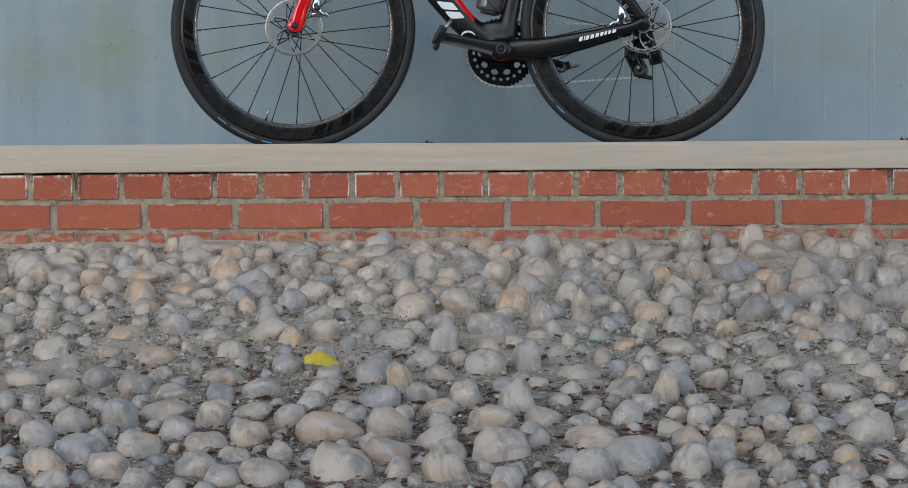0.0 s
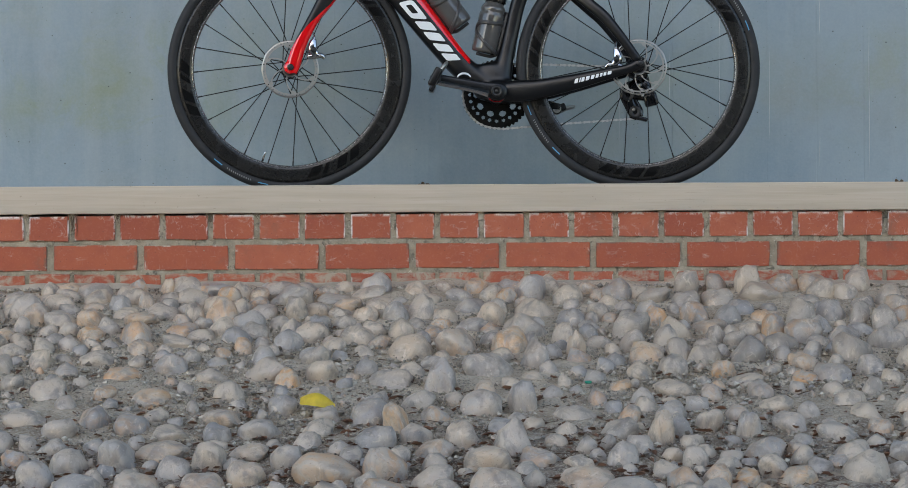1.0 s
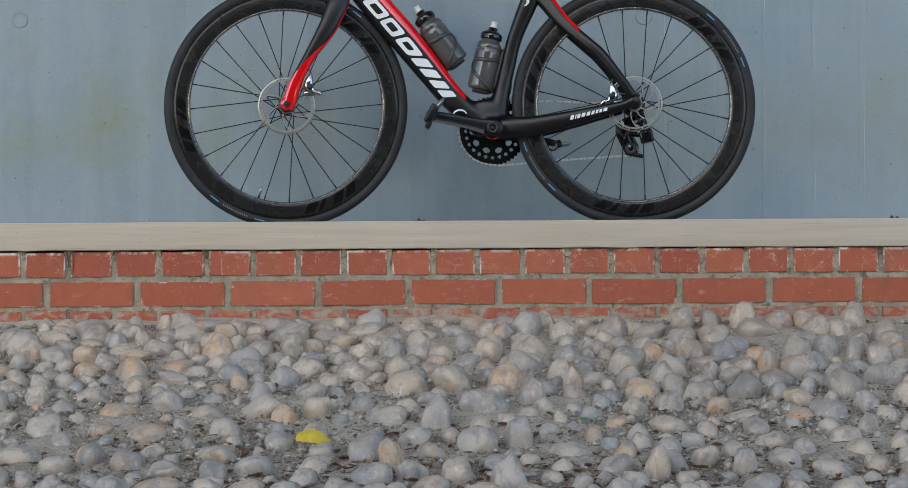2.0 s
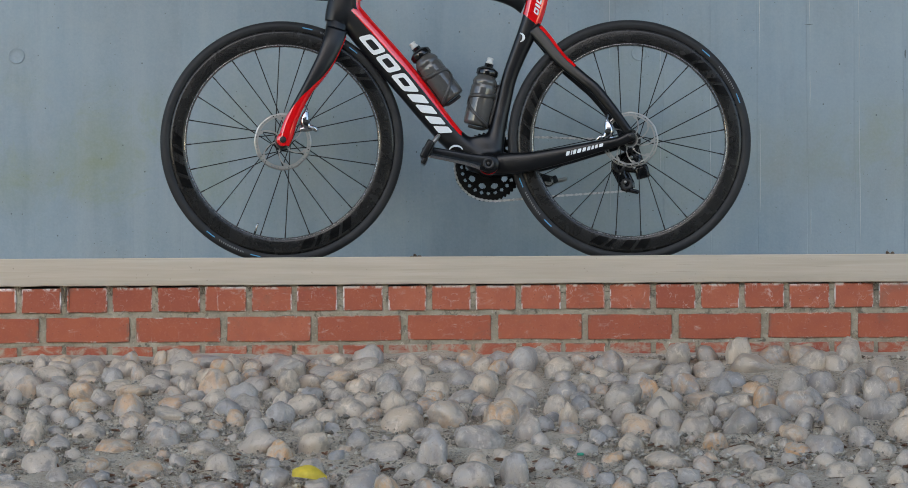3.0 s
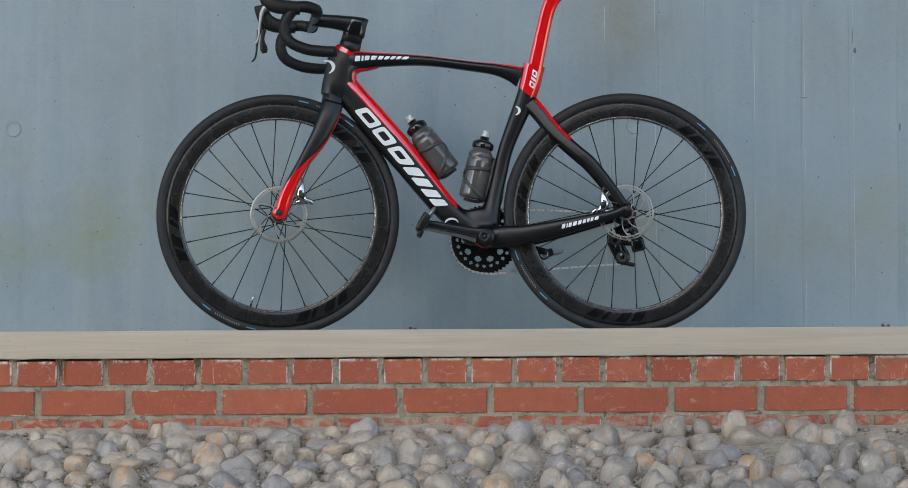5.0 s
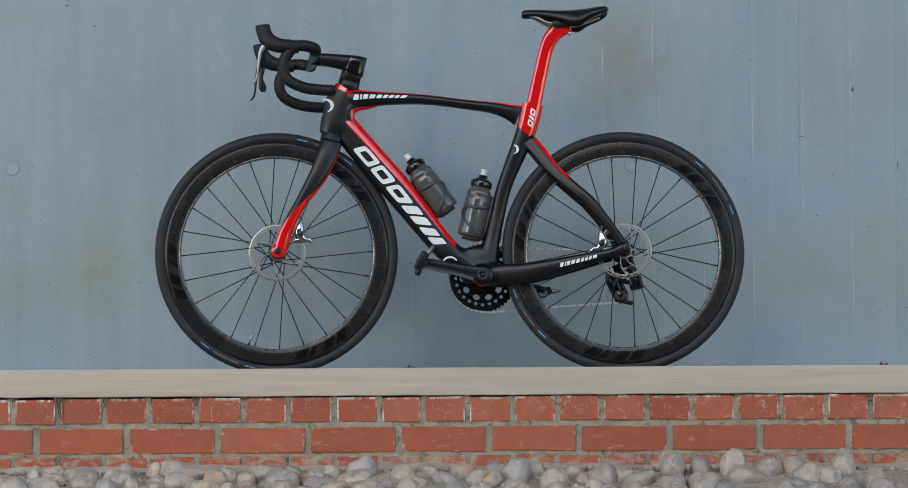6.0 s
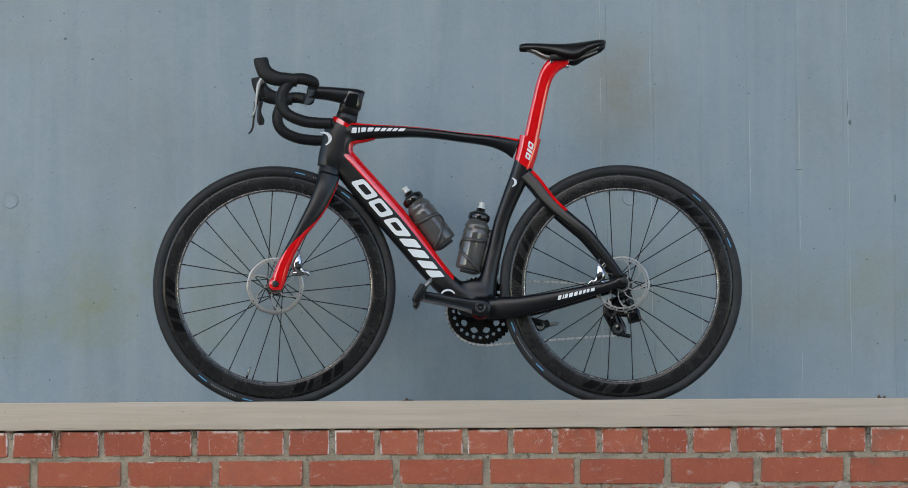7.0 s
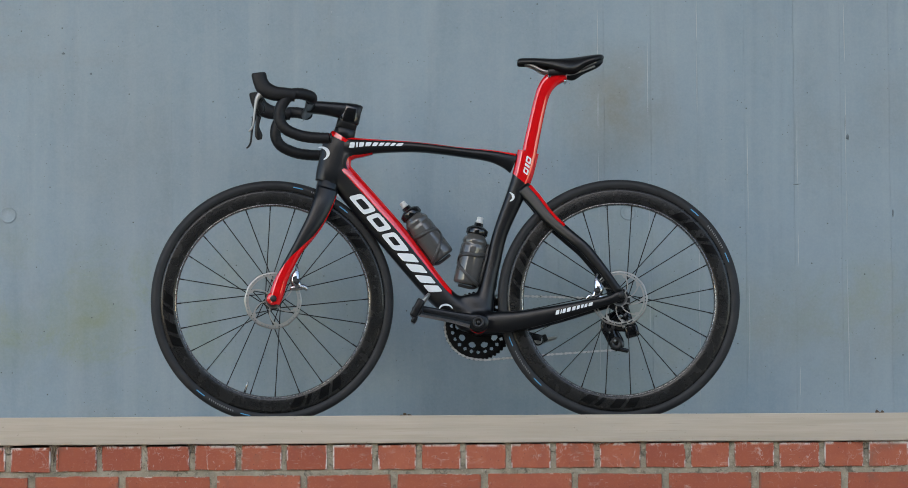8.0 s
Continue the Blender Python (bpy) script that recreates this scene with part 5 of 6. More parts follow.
# ---- brake calipers ----
for x, z, y, m in ((-0.448, 0.392, -0.040, STEER), (0.402, 0.360, -0.040, KEEP)):
    flip = 1 if m is STEER else -1
    place = m @ at(x, y, z)
    upright = Tube([(0.004 * flip, 0.028, 0.0065, 0.008), (0.000, 0.016, 0.0115, 0.012), (-0.002 * flip, 0.000, 0.0135, 0.014), (0.006 * flip, -0.016, 0.0120, 0.013), (0.012 * flip, -0.024, 0.006, 0.010)], 3.2)
    caliper = bike_part("brake_caliper", upright.solid(18), CHROME, None, "polished silver disc brake caliper", place)
    wing = Tube([(-0.016 * flip, -0.022, 0.006, 0.010), (0.004 * flip, -0.020, 0.0085, 0.012), (0.022 * flip, -0.018, 0.0075, 0.011), (0.033 * flip, -0.026, 0.0045, 0.008)], 3.0)
    bike_part("caliper_foot", wing.solid(16), CHROME, caliper, "polished mounting foot", place)
    piston = moved(turned([(0.001, -0.019), (0.0075, -0.0185), (0.0085, -0.014), (0.0085, 0.0)], 20), at(0.002 * flip, 0, -0.003))
    bike_part("piston_cap", piston, DARKSTEEL, caliper, "black piston cap", place)
    bike_part("caliper_bolt", moved(turned([(0.001, -0.0145), (0.0036, -0.014), (0.0042, -0.0125), (0.0042, 0.0)], 12), at(0.020 * flip, 0, -0.019)), STEEL, caliper, "steel mounting bolt", place)
    hose = pipe([(0.004 * flip, 0.0, 0.026), (0.004 * flip, 0.004, 0.036), (0.000, 0.012, 0.046)], 0.0032, 8, 4)
    bike_part("brake_hose", hose, CHROME, caliper, "silver hose fitting", place)

# ---- bottle cages (parts of the bicycle) and the two bottles in them ----
BOTTLE_POSES = []
for base, tip in (((-0.030, 0.458), (-0.145, 0.613)), ((0.031, 0.381), (0.0725, 0.560))):
    d = Vector((tip[0] - base[0], 0, tip[1] - base[1])).normalized()
    BOTTLE_POSES.append(at(base[0], 0, base[1]) @ Vector((0, 0, 1)).rotation_difference(d).to_matrix().to_4x4())


def ribbon(rows, thick=0.0018):
    """A flat moulded band round a bottle from rows of angle, height, width and radius."""
    bm = bmesh.new()
    rings = []
    for a, z, wide, r in smooth_path(rows, 5):
        c, d = math.cos(radians(a)), math.sin(radians(a))
        rings.append([bm.verts.new((rr * c, rr * d, z + dz)) for rr, dz in ((r, -wide / 2), (r + thick, -wide * 0.4), (r + thick, wide * 0.4), (r, wide / 2))])
    for p, q in zip(rings, rings[1:]):
        for k in range(4):
            bm.faces.new((p[k], p[(k + 1) % 4], q[(k + 1) % 4], q[k]))
    for r in (rings[0], rings[-1]):
        bm.faces.new(r)
    bmesh.ops.recalc_face_normals(bm, faces=bm.faces)
    return bm


def build_cage(m, back):
    """A moulded cage: a spine on the tube, a foot, and on each side an upper band that turns back into a sloping lower band. back: +1 or -1, the side on which the tube lies."""
    pieces = [pipe([(back * 0.040, 0, 0.004), (back * 0.0405, 0, 0.060), (back * 0.040, 0, 0.125)], [0.007, 0.009, 0.006], 8, 4)]
    zero = 0 if back > 0 else 180
    for side in (-1, 1):
        turn = side * back
        band = [(zero + turn * a, z, w, 0.0364) for a, z, w in ((4, 0.092, 0.020), (30, 0.090, 0.013), (70, 0.084, 0.011), (110, 0.082, 0.011), (145, 0.078, 0.012), (166, 0.070, 0.016), (168, 0.060, 0.014))]
        lower = [(zero + turn * a, z, w, 0.0366) for a, z, w in ((168, 0.066, 0.012), (150, 0.052, 0.012), (120, 0.038, 0.011), (85, 0.022, 0.011), (50, 0.010, 0.012), (20, 0.004, 0.014))]
        pieces += [ribbon(band), ribbon(lower)]
    pieces.append(pipe([(back * 0.038, 0, 0.006), (back * 0.02, 0, -0.005), (-back * 0.020, 0, -0.005)], 0.0045, 8, 4))
    return moved(join(*pieces), m)


for m, back in zip(BOTTLE_POSES, (-1, 1)):
    bike_part("bottle_cage", build_cage(m, back), CAGE, None, "dark grey satin bottle cage")


def build_bottle(label, m):
    """A squeezy bottle: a waisted body, a screw cap with ribs and a pull nozzle."""
    lathe = Matrix.Rotation(radians(90), 4, "X")
    ob = new("water_bottle", mesh_from("water_bottle", moved(turned([(0.001, 0.0), (0.030, 0.0), (0.0345, 0.003), (0.0358, 0.010), (0.0360, 0.105), (0.0356, 0.110), (0.0336, 0.114), (0.0336, 0.118), (0.0354, 0.122), (0.0340, 0.129), (0.0300, 0.136), (0.0272, 0.139), (0.0272, 0.144), (0.001, 0.145)], 40), lathe), BOTTLE))
    ob.matrix_world = bicycle.matrix_world @ m
    tagged(ob, label, "bottle", "water bottles")
    cap = moved(turned([(0.001, 0.1445), (0.0295, 0.1445), (0.0300, 0.147), (0.0300, 0.158), (0.0285, 0.1615), (0.018, 0.168), (0.013, 0.170), (0.0125, 0.178), (0.001, 0.178)], 40), lathe)
    for v in cap.verts:
        r = math.hypot(v.co.x, v.co.y)
        if r > 0.029:
            k = 1 + 0.02 * math.cos(20 * math.atan2(v.co.y, v.co.x))
            v.co.x, v.co.y = v.co.x * k, v.co.y * k
    part("cap", cap, GLOSSBLACK, ob, "black screw cap")
    part("nozzle", moved(turned([(0.001, 0.177), (0.0095, 0.177), (0.0105, 0.183), (0.0085, 0.186), (0.0085, 0.191), (0.0100, 0.194), (0.0070, 0.196), (0.001, 0.196)], 20), lathe), NOZZLE, ob, "translucent white pull nozzle")
    return ob


for m in BOTTLE_POSES:
    build_bottle("smoky grey translucent water bottle in a cage", m)


# ---- loose things on the ledge and the bank ----
def build_petal():
    """A curled yellow petal."""
    bm = bmesh.new()
    rows = []
    for i in range(13):
        u = i / 12
        w = 0.023 * math.sin(math.pi * min(u * 0.92 + 0.08, 1.0)) ** 0.7
        rows.append([bm.verts.new(((u - 0.5) * 0.070, w * (k - 3) / 3, 0.018 * math.sin(math.pi * (0.15 + 0.8 * u)) - 0.010 * ((k - 3) / 3) ** 2)) for k in range(7)])
    for r, q in zip(rows, rows[1:]):
        for k in range(6):
            bm.faces.new((r[k], r[k + 1], q[k + 1], q[k]))
    bmesh.ops.solidify(bm, geom=bm.faces[:], thickness=0.0008)
    return bm


petal = part("fallen_petal", build_petal(), PETAL)
petal.matrix_world = pose(-0.351, 5.850, ground_height(-0.351, 5.850) + 0.032, 30, 6, -6) @ Matrix.Scale(1.12, 4)
tagged(petal, "curled bright yellow petal lying among the cobbles", "petal")
chip = part("glass_chip", moved(box((-0.007, -0.005, -0.003), (0.007, 0.005, 0.004), 0.002), Matrix.Rotation(0.4, 4, "Z")), GLASSBIT)
chip.matrix_world = pose(0.268, 6.11, ground_height(0.268, 6.11) + 0.012)
tagged(chip, "small chip of green glass on the bank", "glass")


def clump(name, x, size, label):
    """A few crumpled lumps of leaf and dirt, pressed together at the foot of the wall."""
    rng = random.Random(int(x * 1000) + 77)
    bits = []
    for k in range(9):
        bit = bmesh.new()
        bmesh.ops.create_icosphere(bit, subdivisions=2, radius=1.0)
        ragged(bit, 0.5, 1.6, k * 3.1)
        s = size * rng.uniform(0.25, 0.5)
        bits.append(moved(bit, pose(x + rng.gauss(0, size * 0.5), WALL_Y - 0.010 - rng.random() * 0.01, DECK + 0.006 + rng.random() * size * 0.9, rng.uniform(0, 90), rng.uniform(0, 90), 0) @ Matrix.Diagonal((s, s * 0.6, s * 0.8, 1))))
    return tagged(part(name, join(*bits), MOSS), label, "debris", "leaf clumps")


clump("dry_leaf_clump", -0.147, 0.012, "small dark clump of dead leaves against the wall")
clump("dry_leaf_clump", 1.265, 0.014, "small dark clump of dead leaves against the wall")
clump("dry_leaf_clump", -1.02, 0.006, "tiny dark clump of dead leaves against the wall")


# ---- bricks: headers, stretchers, headers ----
def brick_mesh(seed, length, height):
    bm = grid_box((-length / 2, 0.0, -height / 2), (length / 2, 0.09, height / 2), 4, 1, 2, 0.0025)
    ragged(bm, 0.0022, 22.0, seed * 3.7)
    return mesh_from("brick", bm, BRICK, smooth=False)


HEADERS = [brick_mesh(k, 0.1100, 0.0685) for k in range(8)]
STRETCHERS = [brick_mesh(k + 10, 0.2290, 0.0675) for k in range(6)]
brick_rng = random.Random(5)
# upright joints of the header and the stretcher course, as they vary along the wall; the rest follow at an even pitch
HEADER_JOINTS = [-1.220, -1.097, -0.971, -0.849, -0.718, -0.591, -0.467, -0.341, -0.218, -0.099, 0.022, 0.146, 0.268, 0.387, 0.513, 0.636, 0.756, 0.878, 1.001, 1.122]
STRETCHER_JOINTS = [-1.156, -0.909, -0.660, -0.414, -0.167, 0.080, 0.327, 0.574, 0.818, 1.062]


def lay_course(joints, pitch, z, kinds, length, gap, smeared, crusted=False):
    joints = [joints[0] - pitch * k for k in range(int(2.1 / pitch), 0, -1)] + joints + [joints[-1] + pitch * k for k in range(1, int(2.2 / pitch))]
    for a, b in zip(joints, joints[1:]):
        x = (a + b) / 2
        ob = new("brick", brick_rng.choice(kinds))
        ob.color = (0 if crusted else 1, 1, 0 if smeared else 1, 1)
        ob.parent = plinth
        rise = 0.0012 * x - 0.0022 * max(0.0, -x - 0.3)
        wide = (b - a - gap + brick_rng.uniform(-0.0012, 0.0012)) / length
        turn = pose(x + brick_rng.uniform(-0.0008, 0.0008), FACE + brick_rng.uniform(-0.002, 0.001), z + rise + brick_rng.uniform(-0.0012, 0.0012), brick_rng.uniform(-0.6, 0.6), brick_rng.uniform(-0.4, 0.4), brick_rng.uniform(-0.4, 0.4))
        ob.matrix_local = turn @ Matrix.Diagonal((wide, 1, 0.975 if crusted else 1, 1))


lay_course(HEADER_JOINTS, 0.1232, 1.5455, HEADERS, 0.1100, 0.0155, False, True)
lay_course(STRETCHER_JOINTS, 0.2464, 1.4632, STRETCHERS, 0.2290, 0.0190, False)
lay_course(HEADER_JOINTS, 0.1232, 1.3845, HEADERS, 0.1100, 0.0130, True)


# stubs of mortar that still reach up to the beam between the top bricks, and dry roots in one joint
stub_rng = random.Random(31)
for jx in HEADER_JOINTS:
    stub = grid_box((-0.0095, 0.0, -0.016), (0.0095, 0.06, 0.0075), 3, 1, 3, 0.002)
    ragged(stub, 0.004, 60.0, jx * 31)
    part("mortar_stub", moved(stub, at(jx + stub_rng.uniform(-0.003, 0.003), FACE + stub_rng.uniform(0.001, 0.005), 1.5765 + 0.001 * jx)), MORTAR, plinth, smooth=False)
for jx, count, drop in ((-1.097, 7, 0.045), (-0.971, 4, 0.025), (-1.220, 3, 0.018), (-0.718, 3, 0.016), (-0.591, 3, 0.014), (0.387, 3, 0.012), (1.122, 3, 0.016)):
    for _ in range(count):
        x0, side = jx + stub_rng.gauss(0, 0.006), stub_rng.gauss(0, 0.016)
        fall = drop * stub_rng.uniform(0.3, 1.3)
        root = pipe([(x0 + side, FACE - 0.006, 1.583 + stub_rng.uniform(-0.003, 0.002)), (x0 + side * 0.3, FACE - 0.007, 1.578), (x0, FACE - 0.004, 1.578 - fall * 0.5), (x0 + stub_rng.gauss(0, 0.005), FACE - 0.002, 1.576 - fall)], [0.0010, 0.0009, 0.0008, 0.0004], 5, 4)
        part("dry_root", root, TWIG, plinth, "thin dark dry root in a joint")


# ---- flint cobbles set in the bank ----
def cobble_mesh(seed, detail):
    """A nodular flint: rounded lobes grown into one another, a few worn flats and shallow dents; it fills -1..1 across and rises to 1."""
    rng = random.Random(seed)
    bm = bmesh.new()
    bmesh.ops.create_icosphere(bm, subdivisions=detail, radius=1.0)
    lobes = [(Vector((rng.uniform(-0.15, 0.15), rng.uniform(-0.15, 0.15), 0)), 1.0)]
    for _ in range(rng.choice((1, 1, 2, 2, 3))):
        a = rng.uniform(0, 2 * math.pi)
        lobes.append((Vector((math.cos(a) * 0.75, math.sin(a) * 0.45, rng.uniform(-0.2, 0.65))) * rng.uniform(0.7, 1.1), rng.uniform(0.38, 0.72)))
    cuts = [(Vector((rng.gauss(0, 1), rng.gauss(0, 1), rng.gauss(0.2, 0.7))).normalized(), rng.uniform(0.66, 0.98)) for _ in range(rng.choice((2, 3, 4)))]
    lean_x, lean_y = rng.gauss(0, 0.20), rng.gauss(0, 0.12)
    for v in bm.verts:
        d = v.co.normalized()
        total = 0.0
        for c, s in lobes:
            along = d.dot(c)
            deep = along * along - c.length_squared + s * s
            if deep > 0:
                far = along + math.sqrt(deep)
                if far > 0:
                    total += far ** 9
        r = max(total, 0.2) ** (1 / 9)
        r *= 1 + 0.25 * noise.noise(d * 1.3 + Vector((seed * 5.1, 0, 0))) + 0.14 * noise.noise(d * 2.9 + Vector((0, seed * 3.3, 0))) + 0.030 * noise.noise(d * 5 + Vector((0, 0, seed))) + 0.012 * noise.noise(d * 11 + Vector((seed, 0, 0)))
        p = d * r
        for no, limit in cuts:
            over = p.dot(no) - limit
            if over > 0:
                p -= no * over * 0.72
        p.x += lean_x * p.z
        p.y += lean_y * p.z
        v.co = p
    lo = [min(v.co[i] for v in bm.verts) for i in range(3)]
    hi = [max(v.co[i] for v in bm.verts) for i in range(3)]
    for v in bm.verts:
        v.co = Vector(((v.co.x - (lo[0] + hi[0]) / 2) / (hi[0] - lo[0]) * 2, (v.co.y - (lo[1] + hi[1]) / 2) / (hi[1] - lo[1]) * 2, math.copysign((abs(v.co.z) / hi[2]) ** 0.88, v.co.z))) * 0.04
    return mesh_from("cobble", bm, STONE)


COBBLES = [cobble_mesh(k + 1, 3) for k in range(28)]
ROUGH = [cobble_mesh(k + 101, 2) for k in range(16)]
cobble_rng = random.Random(42)
laid = []


def cobble_pose(x, y, width, height):
    b = width * cobble_rng.uniform(0.40, 0.54)
    m = pose(x, y, ground_height(x, y) - height * 0.08 + 0.02 * max(0.0, y - 6.88), cobble_rng.gauss(-5, 5), cobble_rng.gauss(0, 7), cobble_rng.uniform(-14, 14) + cobble_rng.choice((0, 180)))
    return m @ Matrix.Diagonal((width * 0.5 / 0.04, b / 0.04, height * (1.10 if y < 6.75 else 1.0) / 0.04, 1))


def lay_cobbles(rows):
    """Cobbles known one by one: x, y, width, height over the bed, rust (0 grey to 1 orange)."""
    for x, y, width, height, rust in rows:
        ob = new("cobble", cobble_rng.choice(COBBLES))
        ob.parent = ground
        tall = 1.10 + (0.22 * min(1.0, max(0.0, 2.0 * x)) if y > 6.95 else 0.0)
        ob.matrix_local = cobble_pose(x, y, width * 1.11, height * tall * (1.05 if y > 6.3 else 1.0))
        flint = min(1.0, max(0.0, 1.6 * x - 0.2)) if y > 6.3 else 0.0       # upper-row cobbles grow darker to the right
        ob.color = (1, 1 - flint * cobble_rng.choice((0.2, 0.5, 0.8)) * (1 - rust), 1 - rust, 1)
        laid.append((x, y, width * 0.55))


lay_cobbles([(-1.096, 7.03, 0.08, 0.022, 0.3), (-0.69, 7.03, 0.113, 0.022, 0), (-0.53, 7.03, 0.089, 0.027, 0), (-0.447, 7.03, 0.057, 0.022, 0), (-0.347, 7.03, 0.048, 0.023, 0), (-0.077, 7.03, 0.049, 0.022, 0), (0.104, 7.03, 0.073, 0.027, 0), (0.205, 7.03, 0.056, 0.035, 0), (0.652, 7.03, 0.052, 0.031, 0), (0.83, 7.03, 0.08, 0.029, 0), (0.92, 7.03, 0.097, 0.031, 0), (1.031, 7.03, 0.072, 0.048, 0), (-0.263, 7.027, 0.08, 0.045, 0), (-0.771, 7.023, 0.077, 0.041, 0), (-0.822, 7.022, 0.042, 0.036, 0), (-0.541, 7.022, 0.056, 0.022, 0.9), (0.01, 7.015, 0.064, 0.032, 0), (0.57, 7.015, 0.061, 0.042, 0)])
lay_cobbles([(0.308, 7.002, 0.048, 0.022, 0.5), (-0.905, 7.001, 0.064, 0.039, 0.3), (0.732, 7.001, 0.064, 0.055, 0), (-1.133, 6.997, 0.045, 0.033, 0), (-1.016, 6.994, 0.088, 0.029, 0), (-0.394, 6.991, 0.064, 0.024, 0), (-0.712, 6.987, 0.04, 0.027, 0.8), (-0.153, 6.974, 0.079, 0.035, 0.2), (-0.281, 6.971, 0.095, 0.027, 0), (0.435, 6.971, 0.056, 0.022, 0), (-0.617, 6.969, 0.048, 0.039, 0), (0.149, 6.967, 0.076, 0.05, 0), (-1.082, 6.963, 0.071, 0.022, 0), (0.378, 6.963, 0.079, 0.037, 0.3), (-0.57, 6.959, 0.056, 0.026, 0), (0.927, 6.953, 0.079, 0.037, 0), (0.048, 6.95, 0.063, 0.032, 0), (0.334, 6.95, 0.048, 0.022, 0)])
lay_cobbles([(-0.037, 6.943, 0.071, 0.029, 0), (-0.645, 6.936, 0.071, 0.034, 0.9), (0.09, 6.933, 0.055, 0.033, 0.9), (0.986, 6.932, 0.063, 0.037, 0), (0.771, 6.929, 0.118, 0.043, 0), (0.478, 6.921, 0.087, 0.029, 0.2), (0.248, 6.92, 0.076, 0.04, 0), (-0.482, 6.918, 0.11, 0.043, 0), (-0.743, 6.91, 0.079, 0.033, 0), (-0.366, 6.906, 0.086, 0.022, 0), (-0.988, 6.902, 0.079, 0.033, 0), (-0.803, 6.9, 0.055, 0.028, 0), (0.644, 6.895, 0.079, 0.036, 0.3), (-0.121, 6.894, 0.071, 0.027, 0), (-0.901, 6.882, 0.078, 0.046, 0), (0.559, 6.881, 0.071, 0.034, 0), (0.871, 6.875, 0.071, 0.027, 0), (1.092, 6.871, 0.07, 0.05, 0.2)])
lay_cobbles([(-0.569, 6.848, 0.059, 0.03, 0.8), (-0.674, 6.838, 0.059, 0.03, 0), (-0.249, 6.838, 0.078, 0.031, 0), (1.018, 6.836, 0.059, 0.03, 0), (-1.083, 6.827, 0.085, 0.041, 0), (-0.329, 6.826, 0.075, 0.027, 0.4), (-0.855, 6.823, 0.044, 0.046, 0.3), (0.058, 6.822, 0.054, 0.034, 0), (-0.013, 6.82, 0.075, 0.034, 0), (-0.986, 6.815, 0.062, 0.022, 0.3), (-0.922, 6.81, 0.054, 0.037, 0), (0.764, 6.805, 0.047, 0.022, 0), (1.102, 6.797, 0.07, 0.04, 0.3), (0.454, 6.791, 0.07, 0.035, 0.1), (0.326, 6.79, 0.062, 0.033, 0), (-0.405, 6.787, 0.065, 0.027, 0), (-1.198, 6.786, 0.056, 0.022, 0), (-0.606, 6.786, 0.054, 0.035, 0)])
lay_cobbles([(-1.054, 6.783, 0.054, 0.022, 0), (0.157, 6.778, 0.096, 0.044, 0), (-0.543, 6.75, 0.069, 0.028, 0), (-0.455, 6.745, 0.062, 0.048, 0), (-0.141, 6.742, 0.069, 0.055, 0), (-1.152, 6.741, 0.092, 0.054, 0), (-0.343, 6.741, 0.058, 0.022, 0), (-0.8, 6.74, 0.077, 0.029, 0), (0.57, 6.735, 0.084, 0.042, 0.2), (-0.895, 6.726, 0.069, 0.023, 0), (-0.278, 6.725, 0.064, 0.032, 0.2), (0.919, 6.724, 0.074, 0.043, 0), (0.65, 6.721, 0.069, 0.036, 0), (-0.073, 6.72, 0.061, 0.027, 0), (-0.2, 6.713, 0.069, 0.044, 0), (0.046, 6.711, 0.073, 0.045, 0.1), (0.471, 6.711, 0.064, 0.04, 0.95), (0.247, 6.705, 0.069, 0.036, 0)])
lay_cobbles([(0.834, 6.696, 0.073, 0.054, 0), (-0.712, 6.687, 0.053, 0.045, 0), (0.985, 6.685, 0.053, 0.05, 0), (-1.126, 6.675, 0.076, 0.046, 0), (-0.643, 6.67, 0.084, 0.057, 0.5), (-0.332, 6.664, 0.058, 0.024, 0), (-0.391, 6.663, 0.053, 0.022, 0), (-0.087, 6.66, 0.058, 0.022, 0.9), (-0.849, 6.658, 0.088, 0.024, 0), (-0.006, 6.658, 0.083, 0.022, 0), (-0.746, 6.657, 0.05, 0.022, 0), (-0.494, 6.652, 0.05, 0.022, 0), (-1.048, 6.651, 0.091, 0.031, 0), (0.297, 6.651, 0.053, 0.022, 0), (0.599, 6.647, 0.083, 0.022, 0), (-0.973, 6.643, 0.076, 0.036, 0), (1.048, 6.643, 0.068, 0.051, 0), (-0.574, 6.639, 0.083, 0.034, 0)])
lay_cobbles([(-0.682, 6.617, 0.053, 0.023, 0), (0.397, 6.608, 0.09, 0.045, 0), (0.133, 6.604, 0.098, 0.047, 0.1), (0.697, 6.603, 0.053, 0.028, 0), (0.755, 6.591, 0.068, 0.046, 0.8), (0.513, 6.584, 0.068, 0.046, 0), (-0.101, 6.577, 0.053, 0.022, 0.7), (-0.181, 6.566, 0.063, 0.039, 0), (-0.92, 6.562, 0.06, 0.033, 0), (0.824, 6.559, 0.087, 0.043, 0.6), (-0.734, 6.553, 0.075, 0.022, 0), (-0.632, 6.546, 0.063, 0.038, 0), (-0.456, 6.541, 0.057, 0.039, 0), (-0.406, 6.54, 0.082, 0.033, 0), (-0.543, 6.536, 0.067, 0.032, 0), (0.606, 6.536, 0.052, 0.035, 0), (0.226, 6.53, 0.06, 0.043, 0), (0.919, 6.514, 0.077, 0.036, 0)])
